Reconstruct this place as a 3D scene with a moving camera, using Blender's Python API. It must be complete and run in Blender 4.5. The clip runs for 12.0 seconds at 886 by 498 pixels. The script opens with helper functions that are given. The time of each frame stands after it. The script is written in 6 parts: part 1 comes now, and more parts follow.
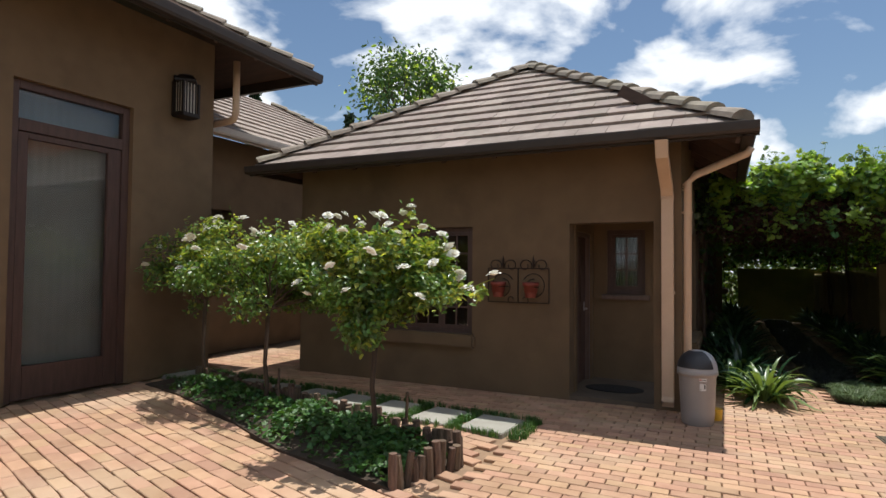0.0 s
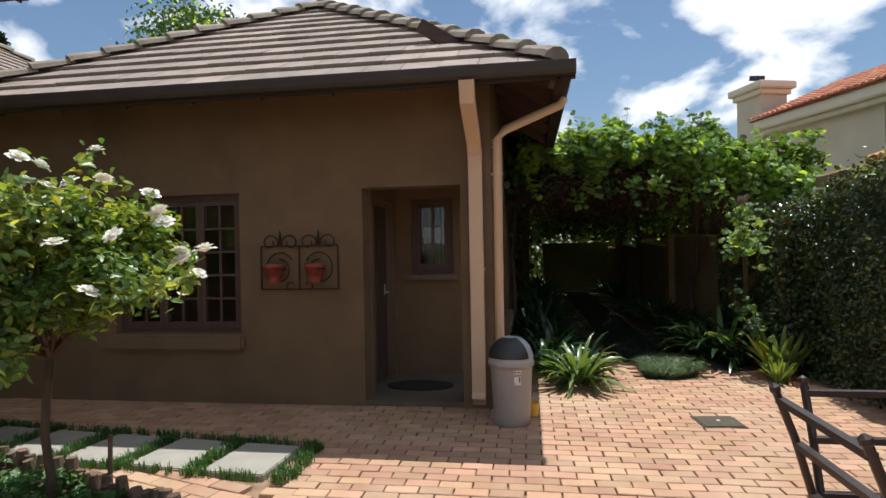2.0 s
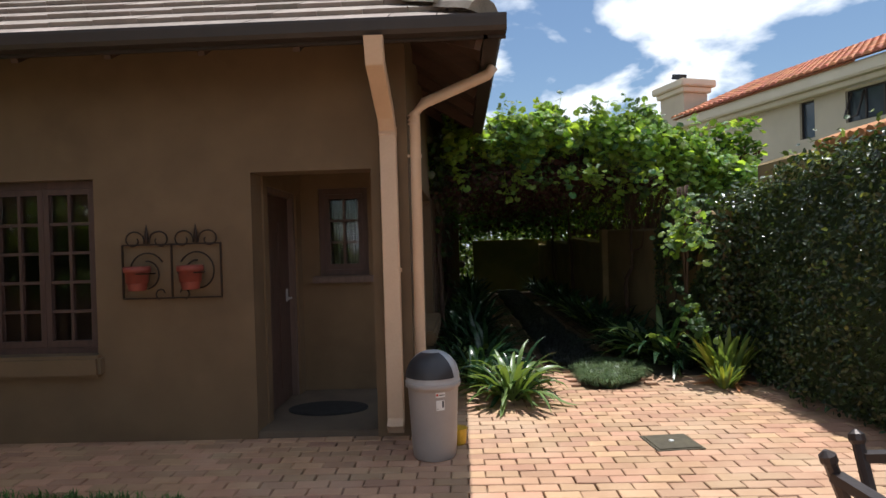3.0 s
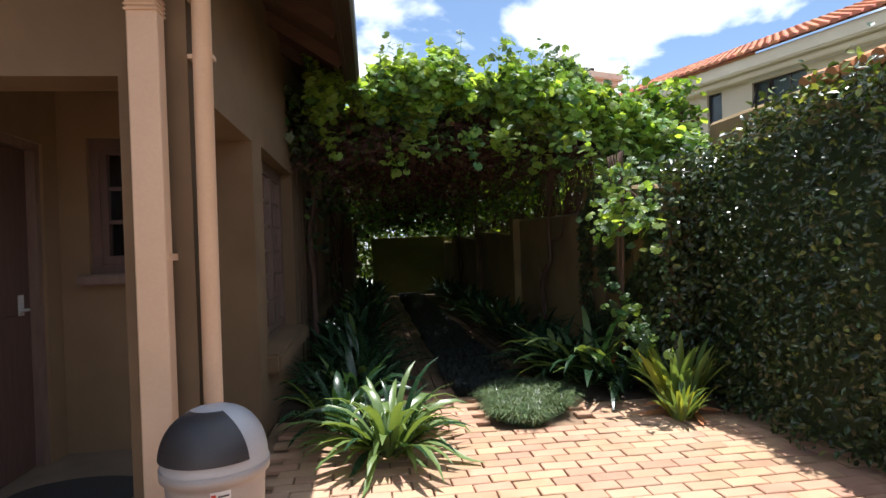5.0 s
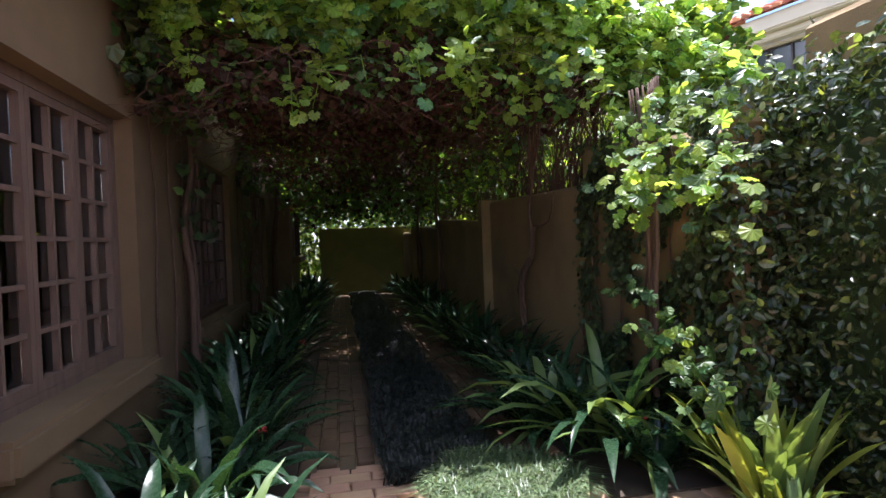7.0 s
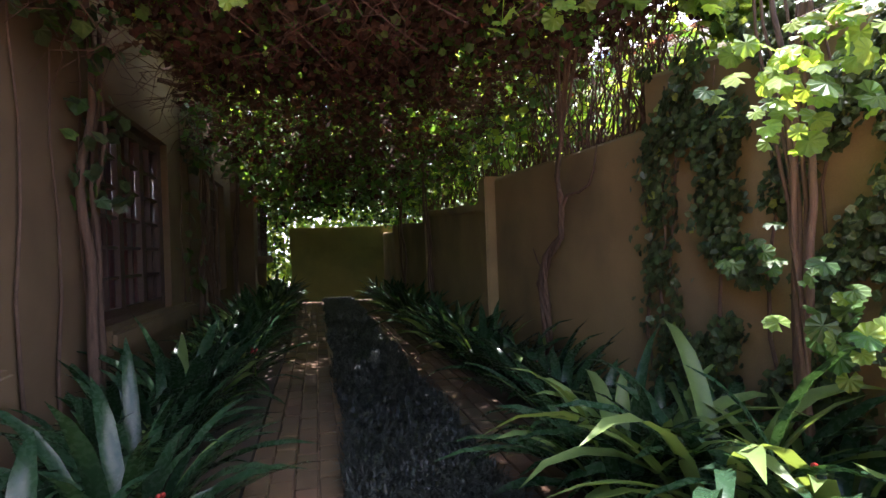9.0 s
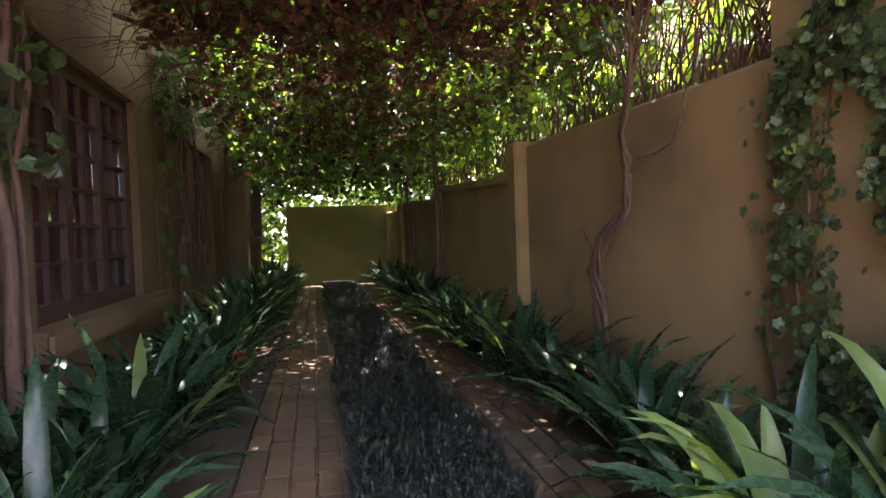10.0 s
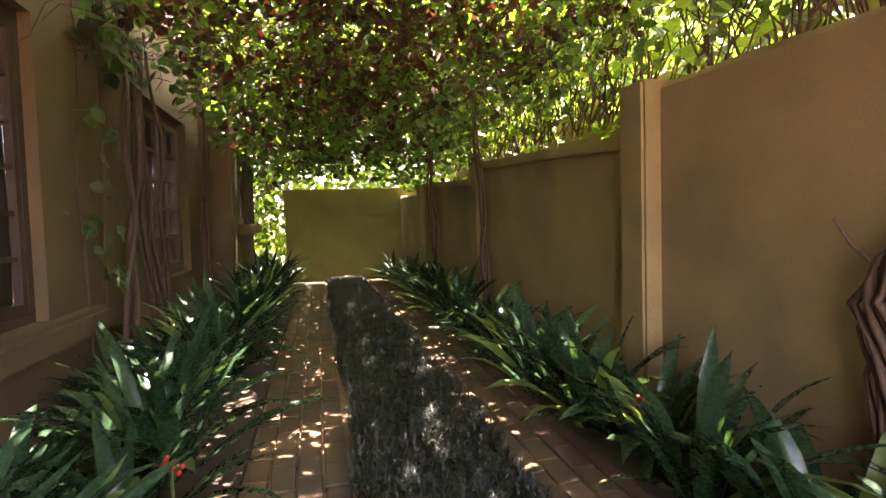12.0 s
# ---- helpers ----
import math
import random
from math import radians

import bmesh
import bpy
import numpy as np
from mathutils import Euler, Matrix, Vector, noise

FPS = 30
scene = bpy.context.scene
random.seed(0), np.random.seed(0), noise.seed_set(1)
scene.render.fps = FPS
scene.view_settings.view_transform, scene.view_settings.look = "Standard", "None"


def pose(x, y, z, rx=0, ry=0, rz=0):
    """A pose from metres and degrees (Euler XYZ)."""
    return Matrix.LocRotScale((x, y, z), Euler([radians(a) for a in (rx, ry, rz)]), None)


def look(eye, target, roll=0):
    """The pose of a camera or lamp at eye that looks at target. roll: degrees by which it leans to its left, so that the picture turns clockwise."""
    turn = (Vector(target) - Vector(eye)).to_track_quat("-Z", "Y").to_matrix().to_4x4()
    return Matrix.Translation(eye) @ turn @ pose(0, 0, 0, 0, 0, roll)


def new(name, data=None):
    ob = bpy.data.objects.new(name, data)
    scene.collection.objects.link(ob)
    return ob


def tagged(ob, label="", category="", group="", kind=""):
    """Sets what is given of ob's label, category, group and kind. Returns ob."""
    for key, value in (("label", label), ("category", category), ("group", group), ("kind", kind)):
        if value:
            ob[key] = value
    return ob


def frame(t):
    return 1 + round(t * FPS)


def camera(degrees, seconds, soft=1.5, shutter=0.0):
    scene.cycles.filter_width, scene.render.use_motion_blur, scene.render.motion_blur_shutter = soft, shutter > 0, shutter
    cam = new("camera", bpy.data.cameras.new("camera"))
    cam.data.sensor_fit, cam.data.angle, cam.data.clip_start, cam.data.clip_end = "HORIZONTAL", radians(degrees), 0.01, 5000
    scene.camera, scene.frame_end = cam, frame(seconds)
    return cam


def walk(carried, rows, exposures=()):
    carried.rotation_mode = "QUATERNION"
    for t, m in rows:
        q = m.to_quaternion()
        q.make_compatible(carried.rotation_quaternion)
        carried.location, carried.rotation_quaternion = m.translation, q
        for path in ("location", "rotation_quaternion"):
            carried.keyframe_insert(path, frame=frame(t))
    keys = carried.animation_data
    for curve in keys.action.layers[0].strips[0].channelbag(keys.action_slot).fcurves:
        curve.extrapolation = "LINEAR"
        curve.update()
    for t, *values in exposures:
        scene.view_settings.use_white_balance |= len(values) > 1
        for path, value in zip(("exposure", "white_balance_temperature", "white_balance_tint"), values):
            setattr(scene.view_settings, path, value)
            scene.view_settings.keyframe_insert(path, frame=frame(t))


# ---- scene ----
cam = camera(75.0, 12.0)
PATH = [
    (0, (0.935, -0.186, 1.573), (0.057, 1.609, 1.637), 0.5),
    (0.5, (0.881, 0.094, 1.551), (0.158, 1.959, 1.592), 0.2),
    (1, (0.876, 0.467, 1.563), (0.296, 2.381, 1.587), -0.4),
    (1.5, (0.845, 0.886, 1.536), (0.409, 2.838, 1.549), -0.8),
    (2, (0.842, 1.314, 1.515), (0.547, 3.293, 1.514), -1.1),
    (2.5, (0.853, 1.769, 1.506), (0.684, 3.762, 1.499), -1.5),
    (3, (0.896, 2.213, 1.491), (0.835, 4.212, 1.481), -1.7),
    (3.2, (0.925, 2.386, 1.47), (0.903, 4.386, 1.46), -1.9),
    (4.8, (1.215, 3.85, 1.335), (1.447, 5.836, 1.327), -1.9),
    (5, (1.285, 4.056, 1.316), (1.53, 6.041, 1.309), -2.1),
    (5.5, (1.423, 4.56, 1.321), (1.71, 6.539, 1.307), -2.3),
    (6, (1.577, 5.075, 1.296), (1.89, 7.05, 1.279), -2.3),
    (6.5, (1.693, 5.624, 1.28), (2.028, 7.596, 1.258), -2.2),
    (6.7, (1.745, 5.833, 1.283), (2.085, 7.804, 1.246), -2.2),
    (8.3, (1.836, 6.77, 1.019), (2.247, 8.727, 1.029), -2.2),
    (8.5, (1.843, 6.954, 1.015), (2.261, 8.91, 1.023), -2.2),
    (9, (1.855, 7.39, 1.01), (2.283, 9.343, 1.016), -2.1),
    (9.5, (1.868, 7.822, 1.0), (2.299, 9.775, 0.988), -2.1),
    (10, (1.866, 8.27, 0.998), (2.294, 10.223, 0.94), -2.0),
    (10.5, (1.877, 8.744, 0.997), (2.304, 10.696, 0.918), -1.9),
    (11, (1.864, 9.164, 1.014), (2.289, 11.116, 0.918), -2.0),
    (11.5, (1.858, 9.601, 1.027), (2.281, 11.553, 0.921), -2.0),
    (12, (1.841, 10.038, 1.035), (2.264, 11.99, 0.931), -1.6),
]
EXPOSURES = [(0, 0.02, 6150, 9), (3.2, 0.27, 6050, 9), (5.0, 0.78, 6000, 12), (5.5, 0.95, 5950, 14), (6.5, 1.5, 5800, 20), (8.5, 1.8, 5700, 23),
             (9.0, 2.5, 5900, 25), (9.5, 3.1, 6100, 28), (10.5, 3.75, 6450, 30), (12, 4.5, 7300, 32)]
walk(cam, [(t, look(eye, target, roll)) for t, eye, target, roll in PATH], EXPOSURES)

# ==== body
# ---- light ----
SUN_EL, SUN_AZ = 77.0, 27.0        # elevation; azimuth from +y towards +x
world = bpy.data.worlds.new("sky")
scene.world = world
world.use_nodes = True


def build_sky():
    nt = world.node_tree
    nt.nodes.clear()
    out = nt.nodes.new("ShaderNodeOutputWorld")
    bg = nt.nodes.new("ShaderNodeBackground")
    bg.inputs["Strength"].default_value = 0.088
    sky = nt.nodes.new("ShaderNodeTexSky")
    sky.sky_type, sky.sun_disc = "NISHITA", False
    sky.sun_elevation, sky.sun_rotation = radians(SUN_EL), radians(SUN_AZ)
    sky.air_density, sky.dust_density, sky.ozone_density = 1.2, 0.6, 2.2
    co = nt.nodes.new("ShaderNodeTexCoord")
    sep = nt.nodes.new("ShaderNodeSeparateXYZ")
    nt.links.new(co.outputs["Generated"], sep.inputs[0])
    up = nt.nodes.new("ShaderNodeMath")
    up.operation = "ADD"
    up.inputs[1].default_value = 0.35
    nt.links.new(sep.outputs["Z"], up.inputs[0])
    comb = nt.nodes.new("ShaderNodeCombineXYZ")
    for i, ax in enumerate("XY"):
        d = nt.nodes.new("ShaderNodeMath")
        d.operation = "DIVIDE"
        nt.links.new(sep.outputs[ax], d.inputs[0])
        nt.links.new(up.outputs[0], d.inputs[1])
        nt.links.new(d.outputs[0], comb.inputs[i])
    n1 = nt.nodes.new("ShaderNodeTexNoise")
    n1.inputs["Scale"].default_value, n1.inputs["Detail"].default_value = 2.6, 9.0
    n1.inputs["Roughness"].default_value, n1.inputs["Distortion"].default_value = 0.5, 0.25
    nt.links.new(comb.outputs[0], n1.inputs["Vector"])
    ramp = nt.nodes.new("ShaderNodeValToRGB")
    ramp.color_ramp.elements[0].position, ramp.color_ramp.elements[1].position = 0.475, 0.55
    nt.links.new(n1.outputs["Fac"], ramp.inputs[0])
    mix = nt.nodes.new("ShaderNodeMix")
    mix.data_type = "RGBA"
    nt.links.new(ramp.outputs[0], mix.inputs["Factor"])
    nt.links.new(sky.outputs[0], mix.inputs[6])
    mix.inputs[7].default_value = (11.6, 11.7, 11.8, 1)
    nt.links.new(mix.outputs[2], bg.inputs["Color"])
    nt.links.new(bg.outputs[0], out.inputs[0])


build_sky()
sun = new("sun", bpy.data.lights.new("sun", "SUN"))
sun.data.energy, sun.data.angle, sun.data.color = 5.0, radians(0.5), (1.0, 0.95, 0.87)
_se, _sa = radians(SUN_EL), radians(SUN_AZ)
SUN_DIR = Vector((math.cos(_se) * math.sin(_sa), math.cos(_se) * math.cos(_sa), math.sin(_se)))
sun.matrix_world = look(SUN_DIR * 60, (0, 0, 0))


# ---- materials ----
def mat(name, col, rough=0.7, col2=None, scale=8.0, fine=90.0, bump=0.15, metal=0.0, spec=0.5, per="none", vary=0.0,
        trans=0.0, glow=(2.2, 2.0, 0.8), stretch=(1, 1, 1), stain=None, coords="Object"):
    """A node material: two scales of noise in colour, roughness and relief."""
    m = bpy.data.materials.new(name)
    m.use_nodes = True
    nt = m.node_tree
    b = nt.nodes["Principled BSDF"]
    b.inputs["Metallic"].default_value = metal
    b.inputs["Specular IOR Level"].default_value = spec
    tc = nt.nodes.new("ShaderNodeTexCoord")
    mp = nt.nodes.new("ShaderNodeMapping")
    mp.inputs["Scale"].default_value = stretch
    geo = nt.nodes.new("ShaderNodeNewGeometry")
    nt.links.new(geo.outputs["Position"] if coords == "World" else tc.outputs["Object"], mp.inputs[0])
    big = nt.nodes.new("ShaderNodeTexNoise")
    big.inputs["Scale"].default_value, big.inputs["Detail"].default_value = scale, 5.0
    sm = nt.nodes.new("ShaderNodeTexNoise")
    sm.inputs["Scale"].default_value, sm.inputs["Detail"].default_value = fine, 4.0
    for n in (big, sm):
        nt.links.new(mp.outputs[0], n.inputs["Vector"])
    c2 = col2 or tuple(c * 0.72 for c in col)
    ramp = nt.nodes.new("ShaderNodeValToRGB")
    ramp.color_ramp.elements[0].position, ramp.color_ramp.elements[1].position = 0.34, 0.68
    ramp.color_ramp.elements[0].color, ramp.color_ramp.elements[1].color = (*c2, 1), (*col, 1)
    mixf = nt.nodes.new("ShaderNodeMath")
    mixf.operation = "MULTIPLY_ADD"
    mixf.inputs[1].default_value = 0.35
    add = nt.nodes.new("ShaderNodeMath")
    add.operation = "MULTIPLY"
    add.inputs[1].default_value = 0.65
    nt.links.new(big.outputs["Fac"], add.inputs[0])
    nt.links.new(sm.outputs["Fac"], mixf.inputs[0])
    nt.links.new(add.outputs[0], mixf.inputs[2])
    nt.links.new(mixf.outputs[0], ramp.inputs[0])
    colour = ramp.outputs[0]
    if per != "none":
        if per == "object":
            src = nt.nodes.new("ShaderNodeObjectInfo").outputs["Random"]
        else:
            src = geo.outputs["Random Per Island"]
        hsv = nt.nodes.new("ShaderNodeHueSaturation")
        mr = nt.nodes.new("ShaderNodeMapRange")
        mr.inputs["To Min"].default_value, mr.inputs["To Max"].default_value = 1 - vary, 1 + vary
        nt.links.new(src, mr.inputs["Value"])
        nt.links.new(mr.outputs[0], hsv.inputs["Value"])
        mul = nt.nodes.new("ShaderNodeMath")
        mul.operation = "MULTIPLY"
        mul.inputs[1].default_value = 7.31
        fr = nt.nodes.new("ShaderNodeMath")
        fr.operation = "FRACT"
        nt.links.new(src, mul.inputs[0])
        nt.links.new(mul.outputs[0], fr.inputs[0])
        mh = nt.nodes.new("ShaderNodeMapRange")
        mh.inputs["To Min"].default_value, mh.inputs["To Max"].default_value = 0.5 - vary * 0.06, 0.5 + vary * 0.06
        nt.links.new(fr.outputs[0], mh.inputs["Value"])
        nt.links.new(mh.outputs[0], hsv.inputs["Hue"])
        nt.links.new(colour, hsv.inputs["Color"])
        colour = hsv.outputs[0]
    if stain:
        sn = nt.nodes.new("ShaderNodeTexNoise")
        sn.inputs["Scale"].default_value, sn.inputs["Detail"].default_value = stain[1], 7.0
        nt.links.new(geo.outputs["Position"], sn.inputs["Vector"])
        sr = nt.nodes.new("ShaderNodeValToRGB")
        sr.color_ramp.elements[0].position, sr.color_ramp.elements[1].position = stain[2], stain[2] + 0.16
        nt.links.new(sn.outputs["Fac"], sr.inputs[0])
        smix = nt.nodes.new("ShaderNodeMix")
        smix.data_type = "RGBA"
        sf = nt.nodes.new("ShaderNodeMath")
        sf.operation = "MULTIPLY"
        sf.inputs[1].default_value = stain[3]
        nt.links.new(sr.outputs[0], sf.inputs[0])
        nt.links.new(sf.outputs[0], smix.inputs["Factor"])
        nt.links.new(colour, smix.inputs[6])
        smix.inputs[7].default_value = (*stain[0], 1)
        colour = smix.outputs[2]
    nt.links.new(colour, b.inputs["Base Color"])
    rr = nt.nodes.new("ShaderNodeMapRange")
    rr.inputs["To Min"].default_value, rr.inputs["To Max"].default_value = max(0.03, rough - 0.12), min(1, rough + 0.12)
    nt.links.new(sm.outputs["Fac"], rr.inputs["Value"])
    nt.links.new(rr.outputs[0], b.inputs["Roughness"])
    if bump:
        bp = nt.nodes.new("ShaderNodeBump")
        bp.inputs["Strength"].default_value, bp.inputs["Distance"].default_value = bump, 0.01
        nt.links.new(mixf.outputs[0], bp.inputs["Height"])
        nt.links.new(bp.outputs[0], b.inputs["Normal"])
    if trans:
        tr = nt.nodes.new("ShaderNodeBsdfTranslucent")
        tint = nt.nodes.new("ShaderNodeMix")
        tint.data_type, tint.blend_type = "RGBA", "MULTIPLY"
        tint.inputs["Factor"].default_value = 1.0
        nt.links.new(colour, tint.inputs[6])
        tint.inputs[7].default_value = (*glow, 1)
        nt.links.new(tint.outputs[2], tr.inputs["Color"])
        ms = nt.nodes.new("ShaderNodeMixShader")
        ms.inputs[0].default_value = trans
        nt.links.new(b.outputs[0], ms.inputs[1])
        nt.links.new(tr.outputs[0], ms.inputs[2])
        nt.links.new(ms.outputs[0], nt.nodes["Material Output"].inputs[0])
    return m


def glass_mat(name, tint=(0.85, 0.87, 0.87)):
    m = bpy.data.materials.new(name)
    m.use_nodes = True
    b = m.node_tree.nodes["Principled BSDF"]
    b.inputs["Base Color"].default_value = (*tint, 1)
    b.inputs["Roughness"].default_value = 0.03
    b.inputs["Transmission Weight"].default_value = 1.0
    b.inputs["IOR"].default_value = 1.45
    return m


M_PLASTER = mat("ochre_plaster", (0.18, 0.117, 0.063), 0.9, (0.138, 0.089, 0.048), 3.0, 140, 0.25, stain=((0.094, 0.061, 0.033), 1.3, 0.53, 0.5), coords="World")
M_PLASTER_G = mat("garden_wall_plaster", (0.30, 0.212, 0.098), 0.92, (0.225, 0.157, 0.073), 2.0, 120, 0.6, stain=((0.13, 0.098, 0.055), 1.1, 0.47, 0.6), coords="World")
M_MOSSWALL = mat("mossy_plaster", (0.25, 0.24, 0.065), 0.92, (0.165, 0.16, 0.045), 2.0, 90, 0.35, stain=((0.13, 0.14, 0.045), 1.6, 0.5, 0.6), coords="World")
M_FOUND = mat("interior_plaster", (0.30, 0.25, 0.19), 0.9, None, 4, 80, 0.1)
M_TILE = mat("concrete_roof_tile", (0.34, 0.275, 0.235), 0.9, (0.24, 0.19, 0.16), 5, 120, 0.4, per="object", vary=0.16, stain=((0.20, 0.19, 0.15), 2.2, 0.56, 0.5), coords="World")
M_RIDGE = mat("mortared_ridge_tile", (0.33, 0.28, 0.22), 0.92, (0.20, 0.17, 0.13), 7, 90, 0.5, per="object", vary=0.2)
M_FASCIA = mat("dark_painted_fascia", (0.040, 0.028, 0.022), 0.55, (0.028, 0.02, 0.016), 6, 60, 0.1)
M_TIMBER = mat("dark_roof_timber", (0.085, 0.045, 0.028), 0.7, (0.05, 0.028, 0.018), 3, 60, 0.3, stretch=(1, 6, 6))
M_PIPE = mat("sand_painted_downpipe", (0.62, 0.44, 0.30), 0.55, (0.55, 0.38, 0.25), 4, 60, 0.05)
M_WOOD = mat("weathered_door_wood", (0.095, 0.052, 0.04), 0.6, (0.06, 0.032, 0.025), 3, 50, 0.3, stretch=(9, 9, 1))
M_WINWOOD = mat("window_frame_wood", (0.17, 0.11, 0.085), 0.6, (0.11, 0.07, 0.055), 4, 60, 0.2, stretch=(6, 6, 1))
M_BRICK = mat("clay_paver", (0.48, 0.295, 0.185), 0.85, (0.39, 0.225, 0.135), 5, 120, 0.5, per="object", vary=0.18, stain=((0.53, 0.39, 0.265), 0.8, 0.5, 0.55), coords="World")
M_BRICK_I = mat("clay_paver_field", (0.48, 0.295, 0.185), 0.85, (0.39, 0.225, 0.135), 5, 120, 0.5, per="island", vary=0.18, stain=((0.53, 0.39, 0.265), 0.8, 0.5, 0.55), coords="World")
# court clay made darker: moss, plus the passage's shade put into the colour
M_TRACK = mat("mossy_shaded_track_brick", (0.165, 0.095, 0.047), 0.9, (0.09, 0.053, 0.028), 4, 110, 0.5, per="object", vary=0.2, stain=((0.065, 0.055, 0.032), 1.2, 0.48, 0.6), coords="World")
M_TRACK_I = mat("mossy_shaded_track_brick_field", (0.165, 0.095, 0.047), 0.9, (0.09, 0.053, 0.028), 4, 110, 0.5, per="island", vary=0.2, stain=((0.065, 0.055, 0.032), 1.2, 0.48, 0.6), coords="World")
M_PORCHFLOOR = mat("worn_porch_screed", (0.15, 0.11, 0.075), 0.85, (0.10, 0.072, 0.05), 4, 90, 0.3, coords="World")
M_SAND = mat("joint_sand", (0.34, 0.22, 0.13), 0.95, (0.21, 0.135, 0.085), 6, 150, 0.4, coords="World")
M_SOIL = mat("bed_soil", (0.075, 0.05, 0.032), 0.95, (0.035, 0.025, 0.016), 9, 90, 0.9, coords="World")
M_EARTH = mat("distant_ground", (0.16, 0.15, 0.08), 0.95, (0.09, 0.10, 0.045), 0.7, 14, 0.5, coords="World")
M_STONE = mat("concrete_stepping_stone", (0.36, 0.34, 0.29), 0.85, (0.28, 0.26, 0.22), 5, 110, 0.35, per="object", vary=0.08)
M_LOG = mat("weathered_log", (0.20, 0.13, 0.085), 0.9, (0.085, 0.055, 0.038), 8, 70, 0.8, stretch=(6, 6, 1), per="object", vary=0.3)
M_BARK = mat("rose_bark", (0.11, 0.07, 0.045), 0.85, (0.06, 0.04, 0.028), 12, 90, 0.7, stretch=(4, 4, 1))
M_VBARK = mat("vine_bark", (0.15, 0.09, 0.062), 0.9, (0.075, 0.045, 0.032), 10, 80, 0.9, stretch=(5, 5, 1))
M_TWIG = mat("dry_twig", (0.13, 0.065, 0.042), 0.9, (0.07, 0.035, 0.025), 10, 60, 0.3)
M_ROSELEAF = mat("rose_leaf", (0.12, 0.205, 0.045), 0.34, (0.08, 0.145, 0.035), 20, 60, 0.1, per="island", vary=0.45, trans=0.3)
M_ROSEYOUNGLIT = mat("young_or_sunlit_rose_leaf", (0.29, 0.34, 0.07), 0.4, (0.20, 0.25, 0.05), 20, 60, 0.1, per="island", vary=0.35, trans=0.4)
M_PETAL = mat("white_petal", (0.86, 0.85, 0.80), 0.6, (0.80, 0.78, 0.68), 25, 60, 0.05, trans=0.25, glow=(1.0, 1.0, 0.95))
M_VINELEAF = mat("vine_leaf", (0.085, 0.17, 0.042), 0.42, (0.052, 0.11, 0.03), 15, 60, 0.15, per="island", vary=0.45, trans=0.36, glow=(2.6, 2.15, 0.6))
# young leaves; its bright colour also stands for sun on the vine
M_VINEYOUNGLIT = mat("young_or_sunlit_vine_leaf", (0.25, 0.37, 0.085), 0.45, (0.18, 0.29, 0.06), 15, 60, 0.15, per="island", vary=0.3, trans=0.55, glow=(2.7, 2.3, 0.85))
M_DRYLEAF = mat("dry_vine_leaf", (0.088, 0.040, 0.025), 0.85, (0.042, 0.021, 0.015), 15, 60, 0.2, per="island", vary=0.5, trans=0.16, glow=(2.0, 1.2, 0.6))
M_HEDGE = mat("hedge_leaf", (0.050, 0.078, 0.025), 0.28, (0.030, 0.05, 0.017), 15, 60, 0.1, per="island", vary=0.5, trans=0.2)
M_HEDGEYOUNG = mat("young_hedge_leaf", (0.22, 0.27, 0.075), 0.3, (0.17, 0.21, 0.055), 15, 60, 0.1, per="island", vary=0.3, trans=0.3)
M_IVY = mat("ivy_leaf", (0.055, 0.085, 0.032), 0.42, (0.038, 0.06, 0.024), 15, 60, 0.1, per="island", vary=0.5, trans=0.15)
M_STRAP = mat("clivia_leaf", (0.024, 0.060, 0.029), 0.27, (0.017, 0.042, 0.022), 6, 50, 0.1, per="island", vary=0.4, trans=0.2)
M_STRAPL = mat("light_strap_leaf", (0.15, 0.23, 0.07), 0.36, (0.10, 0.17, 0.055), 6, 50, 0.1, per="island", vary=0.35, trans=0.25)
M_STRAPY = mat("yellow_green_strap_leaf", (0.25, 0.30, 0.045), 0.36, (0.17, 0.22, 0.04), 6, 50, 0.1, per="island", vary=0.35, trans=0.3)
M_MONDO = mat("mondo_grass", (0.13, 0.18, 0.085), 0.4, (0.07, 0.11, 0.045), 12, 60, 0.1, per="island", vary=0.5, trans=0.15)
# same grass as the clump, darkened to carry the passage's shade
M_MONDOSHADE = mat("shaded_mondo_grass", (0.034, 0.040, 0.036), 0.4, (0.016, 0.020, 0.018), 12, 60, 0.1, per="island", vary=0.6, trans=0.1)
M_COVER = mat("ground_cover_leaf", (0.07, 0.16, 0.035), 0.45, (0.05, 0.11, 0.028), 14, 60, 0.1, per="island", vary=0.4, trans=0.25)
M_TREELEAF = mat("tree_leaf", (0.06, 0.12, 0.03), 0.45, (0.04, 0.08, 0.022), 4, 40, 0.1, per="island", vary=0.4, trans=0.25)
M_CONIFER = mat("conifer_needle", (0.03, 0.055, 0.022), 0.6, (0.02, 0.04, 0.016), 4, 40, 0.1, per="island", vary=0.4)
M_IRON = mat("black_wrought_iron", (0.022, 0.018, 0.016), 0.45, (0.05, 0.025, 0.016), 30, 160, 0.2, metal=0.6)
M_IRONB = mat("brown_painted_steel", (0.050, 0.036, 0.032), 0.4, (0.035, 0.026, 0.024), 20, 120, 0.1, metal=0.3)
M_POT = mat("orange_plastic_pot", (0.26, 0.055, 0.035), 0.6, (0.17, 0.04, 0.028), 12, 80, 0.05)
M_BIN = mat("grey_bin_plastic", (0.36, 0.325, 0.30), 0.45, (0.31, 0.28, 0.26), 5, 120, 0.08)
M_BINLID = mat("silver_bin_lid", (0.45, 0.45, 0.46), 0.35, (0.38, 0.38, 0.39), 5, 120, 0.05)
